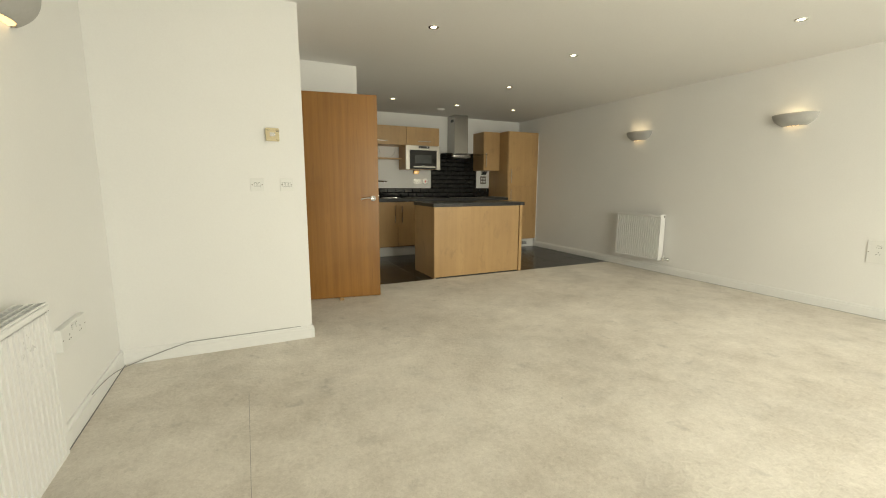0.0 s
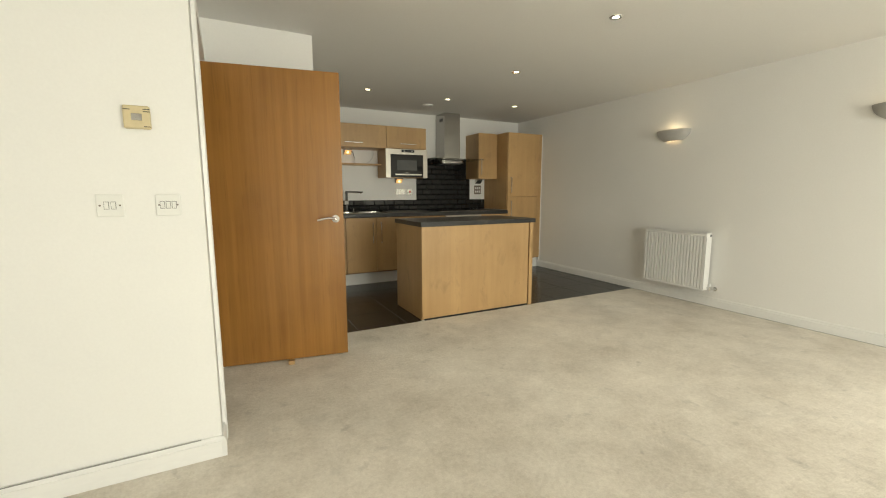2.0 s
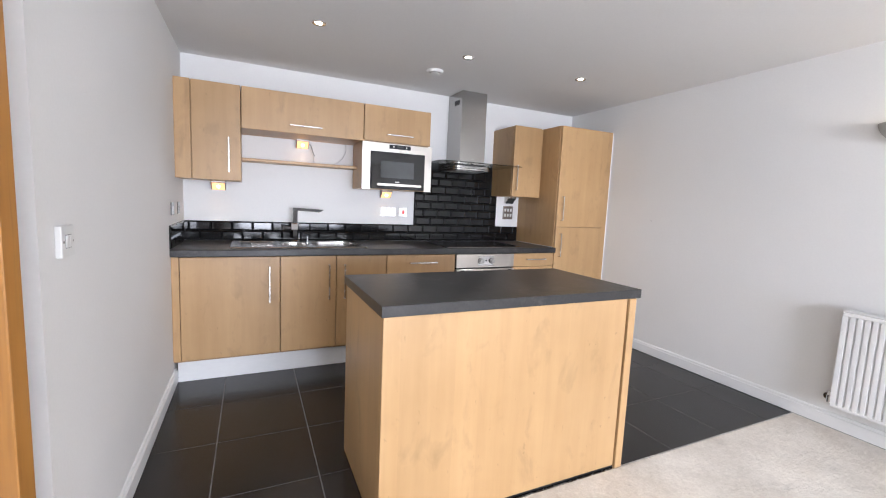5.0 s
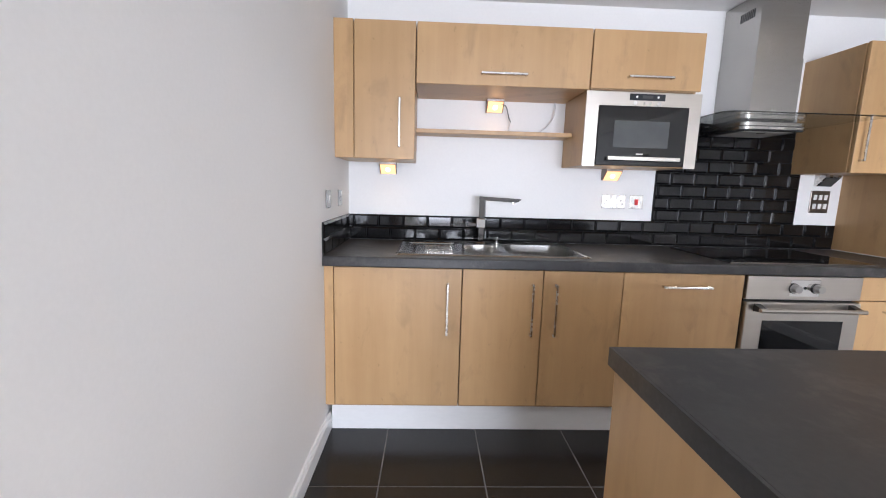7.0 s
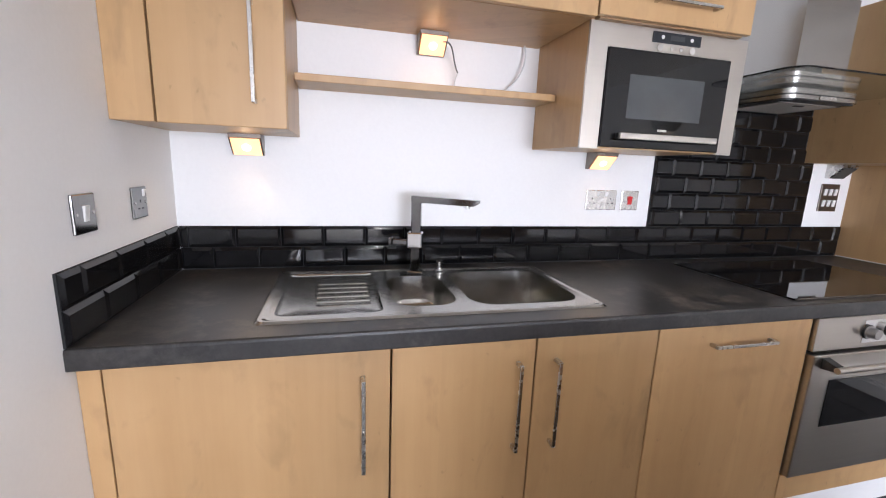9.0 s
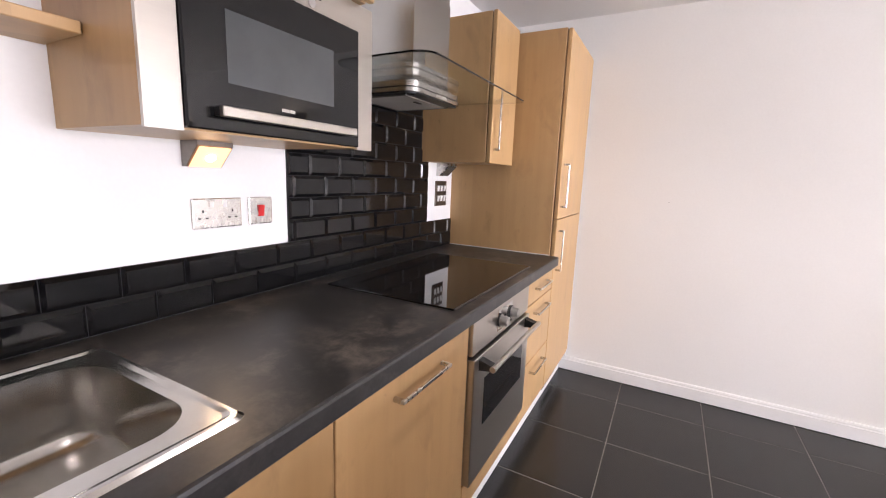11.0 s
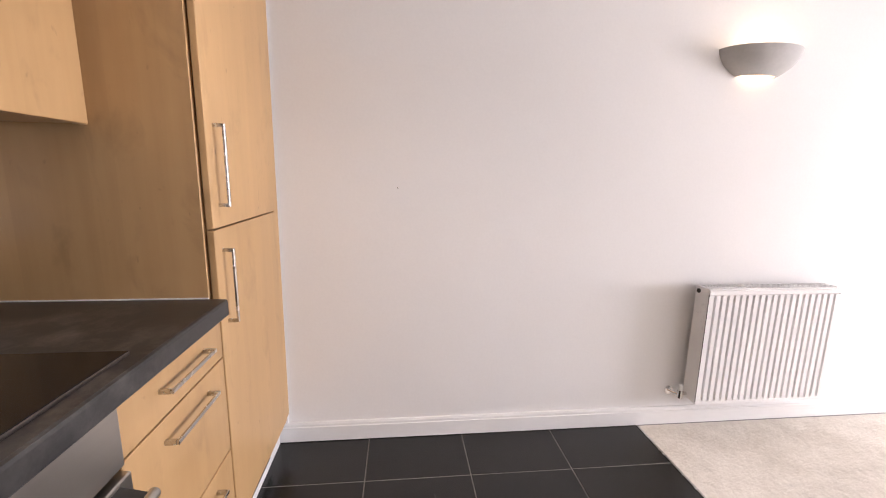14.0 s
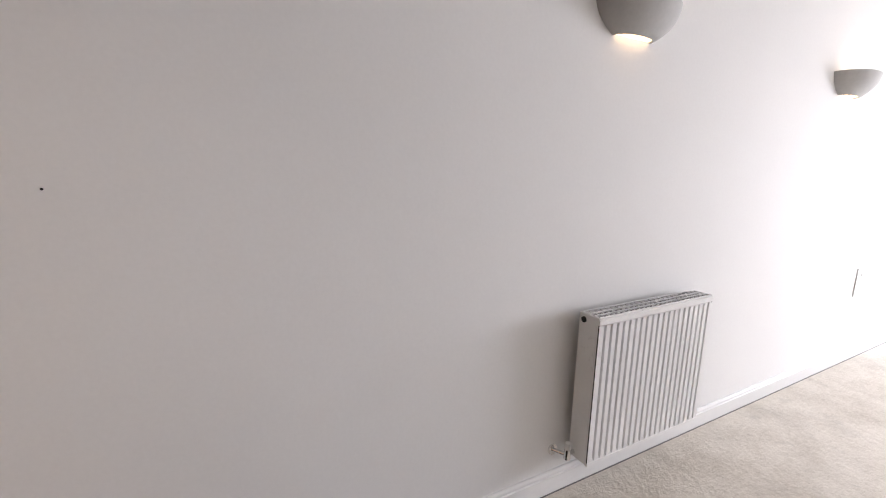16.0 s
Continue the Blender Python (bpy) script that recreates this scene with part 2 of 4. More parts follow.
HOOD_STEEL = material("dark_brushed_steel", (0.38, 0.37, 0.355), (0.44, 0.43, 0.412), 0.25, metal=1.0, grain=(2, 60, 60), blotch=3.0, mix=0.6, bump=0.0, rough_var=0.04)
SINK = material("worn_sink_steel", (0.40, 0.385, 0.36), (0.53, 0.515, 0.49), 0.20, metal=1.0, grain=(40, 40, 40), blotch=5, mix=0.6, bump=0.012, depth=0.001, rough_var=0.07)
CHROME = material("chrome", (0.72, 0.72, 0.72), (0.80, 0.80, 0.80), 0.08, metal=1.0, grain=(30, 30, 30), blotch=8, bump=0.0, rough_var=0.03)
# darkened metal: on the tap its colour holds the room's dark reflections
DARKENED_METAL = material("darkened_metal", (0.17, 0.17, 0.172), (0.24, 0.24, 0.242), 0.10, metal=1.0, grain=(30, 30, 30), blotch=8, bump=0.0, rough_var=0.04)
BRONZE = material("dark_bronze_steel", (0.19, 0.165, 0.148), (0.26, 0.23, 0.205), 0.32, metal=1.0, grain=(60, 60, 60), blotch=8, bump=0.02, rough_var=0.06)
NICKEL = material("satin_nickel", (0.55, 0.535, 0.51), (0.64, 0.625, 0.60), 0.27, metal=1.0, grain=(60, 60, 60), blotch=8, bump=0.02, rough_var=0.06)
BLACK_GLASS = material("black_glass", (0.004, 0.004, 0.0045), (0.007, 0.007, 0.0075), 0.035, grain=(9, 9, 9), blotch=4, bump=0.0, rough_var=0.012)
OVEN_WINDOW = material("smoked_window", (0.045, 0.05, 0.052), (0.065, 0.07, 0.072), 0.10, grain=(9, 9, 9), blotch=4, bump=0.0, rough_var=0.02)
BLACK_PLASTIC = material("black_plastic", (0.010, 0.010, 0.010), (0.020, 0.020, 0.020), 0.4, grain=(90, 90, 90), blotch=8, bump=0.02)
RED = material("red_switch", (0.55, 0.02, 0.02), (0.62, 0.03, 0.03), 0.35, bump=0.0)
PLASTER = material("grey_white_plaster", (0.42, 0.415, 0.40), (0.48, 0.475, 0.46), 0.8, grain=(70, 70, 70), blotch=6, bump=0.06)
CABLE = material("grey_cable", (0.10, 0.10, 0.10), (0.18, 0.18, 0.18), 0.5, bump=0.0)
GREY_CABLE = material("mid_grey_cable", (0.20, 0.20, 0.195), (0.30, 0.30, 0.29), 0.5, bump=0.0)
PALE_CABLE = material("pale_cable", (0.55, 0.55, 0.54), (0.65, 0.65, 0.64), 0.5, bump=0.0)
# near black for the radiators' painted inner shade, also their end plugs
SHADE_AND_PLUG = material("radiator_shade_and_plug", (0.010, 0.010, 0.010), (0.022, 0.022, 0.022), 0.6, bump=0.0)
FILTER = material("grease_filter", (0.58, 0.57, 0.55), (0.72, 0.71, 0.69), 0.40, metal=0.25, grain=(300, 300, 300), blotch=6, bump=0.4, depth=0.001)
SCREEN = material("dark_display", (0.012, 0.014, 0.018), (0.03, 0.035, 0.04), 0.15, bump=0.0)
for m, level in ((METRO, 0.42), (SLATE, 0.42), (WORKTOP, 0.55), (ISLAND_TOP, 0.46), (BLACK_GLASS, 0.42)):
    m.node_tree.nodes["Principled BSDF"].inputs["Specular IOR Level"].default_value = level
GLASS = clear("clear_glass", (0.93, 0.97, 0.95))
GLASS.node_tree.nodes["Principled BSDF"].inputs["Specular IOR Level"].default_value = 0.3
WARM = glow("warm_halogen_glass", (1.0, 0.56, 0.24), 0.85)
CORE = glow("halogen_core", (1.0, 0.74, 0.42), 7.0)
GLOW_GLASS = glow("frosted_lit_glass", (1.0, 0.70, 0.38), 2.6)
HALOGEN = glow("halogen_lamp", (1.0, 0.86, 0.68), 14.0)
TUBE = glow("halogen_tube", (1.0, 0.78, 0.50), 9.0)

# ---- building helpers ----
ORIGIN = {}


def bx(bm, x0, x1, y0, y1, z0, z1, bevel=0.0, seg=1):
    """A box between the given limits, its edges rounded by bevel."""
    vs = bmesh.ops.create_cube(bm, size=1)["verts"]
    for v in vs:
        v.co = Vector(((x0 + x1) / 2 + v.co.x * (x1 - x0), (y0 + y1) / 2 + v.co.y * (y1 - y0), (z0 + z1) / 2 + v.co.z * (z1 - z0)))
    if bevel:
        bmesh.ops.bevel(bm, geom=list({e for v in vs for e in v.link_edges}), offset=bevel, segments=seg, profile=0.5, affect="EDGES")
    return bm


def box(*limits, bevel=0.0, seg=1):
    return bx(bmesh.new(), *limits, bevel=bevel, seg=seg)


def rod(bm, a, b, r, r2=None, seg=20):
    a, b = Vector(a), Vector(b)
    m = Matrix.Translation((a + b) / 2) @ (b - a).to_track_quat("Z", "Y").to_matrix().to_4x4()
    bmesh.ops.create_cone(bm, cap_ends=True, segments=seg, radius1=r, radius2=r if r2 is None else r2, depth=(b - a).length, matrix=m)
    return bm


def tube(bm, points, r, seg=8):
    """A round cable along points."""
    points = [Vector(p) for p in points]
    rings = []
    for i, p in enumerate(points):
        way = (points[min(i + 1, len(points) - 1)] - points[max(i - 1, 0)]).normalized()
        side = way.cross(Vector((0.13, 0.21, 0.97))).normalized()
        up = side.cross(way)
        rings.append([bm.verts.new(p + r * (math.cos(k * math.tau / seg) * side + math.sin(k * math.tau / seg) * up)) for k in range(seg)])
    for a, b in zip(rings, rings[1:]):
        for k in range(seg):
            bm.faces.new((a[k], a[(k + 1) % seg], b[(k + 1) % seg], b[k]))
    bm.faces.new(rings[0]), bm.faces.new(rings[-1])
    return bm


def bezier(p0, p1, p2, p3, n=14):
    p0, p1, p2, p3 = (Vector(p) for p in (p0, p1, p2, p3))
    return [(1 - s) ** 3 * p0 + 3 * s * (1 - s) ** 2 * p1 + 3 * s * s * (1 - s) * p2 + s ** 3 * p3 for s in (i / n for i in range(n + 1))]


def prism(bm, outline, axis, a, b):
    """An outline of (u, v) pushed along an axis from a to b: axis x takes (y, z), y takes (x, z), z takes (x, y)."""
    def at(u, v, w):
        return {"x": (w, u, v), "y": (u, w, v), "z": (u, v, w)}[axis]
    lo, hi = [bm.verts.new(at(u, v, a)) for u, v in outline], [bm.verts.new(at(u, v, b)) for u, v in outline]
    bm.faces.new(lo), bm.faces.new(hi)
    n = len(outline)
    for k in range(n):
        bm.faces.new((lo[k], lo[(k + 1) % n], hi[(k + 1) % n], hi[k]))
    return bm


def rounded(x0, x1, y0, y1, r, n=6):
    pts = []
    for cx, cy, s in ((x1 - r, y1 - r, 0), (x0 + r, y1 - r, 1), (x0 + r, y0 + r, 2), (x1 - r, y0 + r, 3)):
        for k in range(n + 1):
            a = (s + k / n) * math.pi / 2
            pts.append((cx + r * math.cos(a), cy + r * math.sin(a)))
    return pts


def part(name, bm, mat, parent=None, label="", smooth=False):
    """Links bm, given in world metres, as one mesh object under parent."""
    o = ORIGIN[parent.name] if parent else Vector((0, 0, 0))
    bmesh.ops.recalc_face_normals(bm, faces=bm.faces[:])
    if smooth:
        for f in bm.faces:
            f.smooth = True
        for e in bm.edges:
            if len(e.link_faces) == 2 and e.calc_face_angle() > 0.7:
                e.smooth = False
    bmesh.ops.translate(bm, verts=bm.verts[:], vec=-o)
    me = bpy.data.meshes.new(name)
    bm.to_mesh(me)
    bm.free()
    me.materials.append(mat)
    ob = new(name, me)
    if parent:
        ob.parent = parent
    ORIGIN[ob.name] = o
    if label:
        ob["label"] = label
    return ob


def thing(name, at, label, category, group=""):
    ob = new(name)
    ob.location, ob.empty_display_size = at, 0.1
    ORIGIN[ob.name] = Vector(at)
    return tagged(ob, label, category, group)


def structure(name, bm, mat, label, category, **kw):
    return tagged(part(name, bm, mat, **kw), label, category, kind="structure")


# ---- the large structure ----
W1 = 0.20
structure("wall_north", box(-5.40, XE + W1, YB, YB + W1, -0.1, CEIL), PAINT, "white painted plaster wall behind the kitchen units", "wall")
structure("wall_east", box(XE, XE + W1, YS - W1, YB, -0.1, CEIL), PAINT, "long white painted wall with wall lights and radiator", "wall")
structure("wall_kitchen_west", box(-0.12, 0, -2.30, YB, -0.1, CEIL), PAINT, "white painted wall beside the kitchen units", "wall")
structure("wall_nib", box(-0.84, 0, -2.405, -2.30, -0.1, CEIL), PAINT, "white painted wall behind the open door", "wall")
DY0, DY1, DH = -3.548, -2.625, 2.02          # doorway in the wall at x = -0.72
bm = box(-0.84, -0.72, DY1, -2.405, -0.1, CEIL)
bx(bm, -0.84, -0.72, -3.60, DY0, -0.1, CEIL)
bx(bm, -0.84, -0.72, DY0, DY1, DH, CEIL)
structure("wall_doorway", bm, PAINT, "white painted wall with a doorway to the hall", "wall")
structure("wall_pier", box(-5.40, -0.72, -3.72, -3.60, -0.1, CEIL), PAINT, "bright white painted wall with switches and thermostat", "wall")
structure("wall_west", box(XW - W1, XW, YS - W1, -3.72, -0.1, CEIL), PAINT, "white painted wall with a radiator and wall light", "wall")
structure("wall_hall", box(-5.60, -5.40, -3.72, YB, -0.1, CEIL), PAINT, "plain painted wall of the dark hall", "wall")
bm = bmesh.new()
for a, b in ((XW, WINDOW_X[0][0]), (WINDOW_X[0][1], XE)):
    bx(bm, a, b, YS - W1, YS, -0.1, CEIL)
for wx0, wx1 in WINDOW_X:
    bx(bm, wx0, wx1, YS - W1, YS, 2.16, CEIL)
    bx(bm, wx0, wx1, YS - W1, YS, -0.1, 0.06)
structure("wall_south", bm, PAINT, "white painted wall with a glazed opening", "wall")
structure("ceiling", box(-5.60, XE + W1, YS - W1, YB + W1, CEIL, CEIL + 0.15), CEILING, "white painted plaster ceiling with recessed downlights", "ceiling")
CARPET_Y = -2.345
bm = box(-5.40, XE, YS, CARPET_Y, -0.03, 0.003)
bx(bm, -5.40, -0.12, CARPET_Y, YB, -0.03, 0.003)
structure("carpet_floor", bm, CARPET, "worn stained beige carpet", "carpet")
structure("subfloor", box(-5.60, XE + W1, YS - W1, YB + W1, -0.15, -0.03), GROUT, "plain screed under the floor coverings", "floor")
tiled = structure("tiled_floor", box(0, XE, CARPET_Y, YB, -0.03, -0.0015), GROUT, "pale grey grout bed of the kitchen floor", "floor")

for n, (wx0, wx1) in enumerate(WINDOW_X):
    bm = bmesh.new()
    for a, b, c, d in ((wx0, wx0 + 0.06, 0.06, 2.16), (wx1 - 0.06, wx1, 0.06, 2.16), (wx0 + 0.06, wx1 - 0.06, 2.10, 2.16), (wx0 + 0.06, wx1 - 0.06, 0.06, 0.12), ((wx0 + wx1) / 2 - 0.04, (wx0 + wx1) / 2 + 0.04, 0.12, 2.10)):
        bx(bm, a, b, YS - 0.12, YS - 0.06, c, d, bevel=0.004)
    win = structure("window_%d" % (n + 1), bm, GLOSS, "white framed glazed door to the outside", "window")
    for a, b in ((wx0 + 0.06, (wx0 + wx1) / 2 - 0.04), ((wx0 + wx1) / 2 + 0.04, wx1 - 0.06)):
        pane = part("pane", box(a, b, YS - 0.10, YS - 0.085, 0.12, 2.10), GLASS, win)
        pane.visible_shadow = False


def skirting(name, x0, x1, y0, y1, side):
    """A skirting board along x or y whose face, with a small rounded top, looks to side."""
    t, h, foot = 0.017, 0.098, 0.004
    bm = bmesh.new()
    prof = [(0, foot), (t, foot), (t, h - 0.022), (t - 0.004, h - 0.019), (t - 0.004, h - 0.009), (t * 0.5, h), (0, h)]
    if side == "-y":
        prism(bm, [(y0 - u, v) for u, v in prof], "x", x0, x1)
    elif side == "-x":
        prism(bm, [(x0 - u, v) for u, v in prof], "y", y0, y1)
    else:
        prism(bm, [(x0 + u, v) for u, v in prof], "y", y0, y1)
    return structure(name, bm, GLOSS, "white painted timber skirting board", "skirting")


skirting("baseboard_east", XE, XE, YS, -0.54, "-x")
skirting("baseboard_kitchen", 0, 0, -2.405, -0.54, "+x")
skirting("baseboard_nib", -0.72, 0.017, -2.405, -2.405, "-y")
skirting("baseboard_pier", XW + 0.017, -0.7205, -3.72, -3.72, "-y")
skirting("baseboard_west", XW, XW, YS, -3.72, "+x")
skirting("baseboard_pier_end", -0.72, -0.72, -3.737, -3.578, "+x")
structure("trim_carpet_bar", box(0.018, XE - 0.018, CARPET_Y - 0.005, CARPET_Y + 0.004, -0.001, 0.0036), NICKEL, "thin dull metal edging between carpet and tiles", "trim")
# dark strips paint the shadow line, with some dust, where carpet meets skirting
for side, x in (("east", XE - 0.017), ("west", XW + 0.022)):
    structure("carpet_edge_shade_" + side, box(x - 0.005, x, YS, -3.74 if side == "west" else CARPET_Y, 0.003, 0.0045), CABLE, "dark strip for the shadow line and dust between carpet and skirting", "carpet")
structure("carpet_seam", box(-1.159, -1.1576, -6.2, -4.45, 0.003, 0.0036), GROUT, "thin dark seam in the beige carpet", "carpet")

# ---- doorway, door and hall ----
bm = box(-0.85, -0.70, DY1 - 0.03, DY1, 0, DH)
bx(bm, -0.85, -0.70, DY0, DY0 + 0.03, 0, DH)
bx(bm, -0.85, -0.70, DY0 + 0.03, DY1 - 0.03, DH - 0.03, DH)
bx(bm, -0.81, -0.775, DY1 - 0.045, DY1 - 0.03, 0, DH - 0.03, bevel=0.002)
bx(bm, -0.81, -0.775, DY0 + 0.03, DY0 + 0.045, 0, DH - 0.03, bevel=0.002)
lining = structure("trim_door_lining", bm, GLOSS, "white gloss painted door lining with stop bead", "door frame")
arch = [(0.0, 0.0), (0.010, 0.0), (0.014, 0.012), (0.018, 0.018), (0.018, 0.045), (0.013, 0.05), (0.013, 0.058), (0.0, 0.06)]
bm = prism(bmesh.new(), [(-0.70 + u - 0.018, DY1 - 0.008 + v) for u, v in arch], "z", 0, DH + 0.05)
prism(bm, [(-0.70 + u - 0.018, DY0 + 0.008 - v) for u, v in arch], "z", 0, DH + 0.05)
prism(bm, [(-0.70 + u - 0.018, DH - 0.008 + v) for u, v in arch], "y", DY0 + 0.008, DY1 - 0.008)
structure("trim_architrave", bm, GLOSS, "white gloss moulded architrave round the doorway", "door frame")
structure("threshold_strip", box(-0.775, -0.745, DY0 + 0.03, DY1 - 0.03, 0.003, 0.009, bevel=0.003), CABLE, "dark metal threshold strip across the doorway", "threshold")

door = thing("door_1", (0, 0, 0), "open oak veneered flush door with chrome lever handle", "door")
tagged(door, kind="structure")
DW = 0.838
part("leaf", box(0.003, DW, 0, 0.044, 0.010, 1.985, bevel=0.002), VENEER, door)
bm = rod(bmesh.new(), (DW - 0.055, 0, 1.0), (DW - 0.055, -0.009, 1.0), 0.026, seg=32)
rod(bm, (DW - 0.055, -0.009, 1.0), (DW - 0.055, -0.05, 1.0), 0.009)
tube(bm, bezier((DW - 0.052, -0.052, 1.0), (DW - 0.10, -0.056, 1.012), (DW - 0.13, -0.05, 1.006), (DW - 0.178, -0.042, 0.992)), 0.0085, 10)
part("door_handle", bm, CHROME, door, "polished chrome lever handle on a round rose", smooth=True)
bm = rod(bmesh.new(), (DW - 0.055, 0.044, 1.0), (DW - 0.055, 0.053, 1.0), 0.026, seg=32)
rod(bm, (DW - 0.055, 0.053, 1.0), (DW - 0.055, 0.09, 1.0), 0.009)
tube(bm, bezier((DW - 0.052, 0.092, 1.0), (DW - 0.10, 0.096, 1.012), (DW - 0.13, 0.09, 1.006), (DW - 0.178, 0.082, 0.992)), 0.0085, 10)
part("door_handle", bm, CHROME, door, "polished chrome lever handle on a round rose", smooth=True)
for z in (0.25, 1.0, 1.78):
    bm = box(-0.028, 0.003, -0.004, 0.0, z - 0.05, z + 0.05)
    rod(bm, (0.0, -0.006, z - 0.05), (0.0, -0.006, z + 0.05), 0.006, seg=12)
    part("hinge", bm, NICKEL, door, "dull steel butt hinge")
door.matrix_world = pose(-0.735, -2.665, 0, 0, 0, -9.0)

stop = thing("door_wedge", (0, 0, 0), "small pale wooden wedge under the open door", "door stop")
part("wedge", prism(bmesh.new(), [(-0.045, 0.0), (0.06, 0.0), (0.06, 0.004), (-0.045, 0.026)], "x", -0.02, 0.02), BEECH, stop)
stop.matrix_world = pose(-0.30, -2.775, 0.003, 0, 0, -9)


# ---- fittings that repeat ----
def bar_handle(parent, a, b, out=0.032, w=0.010):
    """A squared bar handle on a front that looks to -y, between the ends a and b on that front."""
    (x0, y, z0), (x1, _, z1) = a, b
    h = w / 2
    bm = bmesh.new()
    if abs(x1 - x0) < 1e-6:
        bx(bm, x0 - h, x0 + h, y - out, y - out + w * 0.7, z0, z1, bevel=0.0012)
        for z in (z0 + h, z1 - h):
            bx(bm, x0 - h, x0 + h, y - out + w * 0.7, y, z - h, z + h)
    else:
        bx(bm, x0, x1, y - out, y - out + w * 0.7, z0 - h, z0 + h, bevel=0.0012)
        for x in (x0 + h, x1 - h):
            bx(bm, x - h, x + h, y - out + w * 0.7, y, z0 - h, z0 + h)
    return part("handle", bm, NICKEL, parent, "satin steel bar handle")


def front(name, parent, x0, x1, y, z0, z1, handle=None, t=0.019):
    """A door or drawer front whose face lies at y, with its handle."""
    g = 0.0024
    d = part(name, box(x0 + g, x1 - g, y, y + t, z0 + g, z1 - g, bevel=0.0025, seg=2), BEECH, parent)
    if handle:
        bar_handle(d, (handle[0], y, handle[2]), (handle[1], y, handle[3]))
    return d


def plate(name, at, w, h, face, mat, label, rockers=(), sockets=(), thick=0.007, screw=True, rocker_mat=None, group=""):
    """An electrical plate: rockers are (u, v, w, h), sockets (u, v), from its centre; face is the side it looks to."""
    ob = thing(name, (0, 0, 0), label, "socket" if sockets else "switch", group)
    part("faceplate", box(-w / 2, w / 2, -thick, 0, -h / 2, h / 2, bevel=0.003, seg=2), mat, ob)
    for u, v, rw, rh in rockers:
        if mat is PLASTIC:
            part("rocker_gap", box(u - rw / 2 - 0.0016, u + rw / 2 + 0.0016, -thick - 0.0006, -thick, v - rh / 2 - 0.0016, v + rh / 2 + 0.0016), CABLE, ob, "dark gap round the rocker")
        part("rocker", prism(bmesh.new(), [(-thick, v - rh / 2), (-thick - 0.002, v - rh / 2), (-thick - 0.006, v + rh / 2), (-thick, v + rh / 2)], "x", u - rw / 2, u + rw / 2), rocker_mat or PLASTIC, ob)
    for u, v in sockets:
        bm = bmesh.new()
        for du, dv, sw, sh in ((0, 0.010, 0.004, 0.008), (-0.011, -0.010, 0.0075, 0.004), (0.011, -0.010, 0.0075, 0.004)):
            bx(bm, u + du - sw / 2, u + du + sw / 2, -thick - 0.0008, -thick, v + dv - sh / 2, v + dv + sh / 2)
        part("socket_holes", bm, BLACK_PLASTIC, ob)
    if screw:
        for s in (-1, 1):
            part("screw", rod(bmesh.new(), (s * (w / 2 - 0.012), -thick - 0.001, 0), (s * (w / 2 - 0.012), -thick, 0), 0.0036, seg=10), BRONZE if mat is PLASTIC else NICKEL, ob)
    ob.matrix_world = pose(*at, 0, 0, {"-y": 0, "+x": 90, "-x": -90}[face])
    return ob


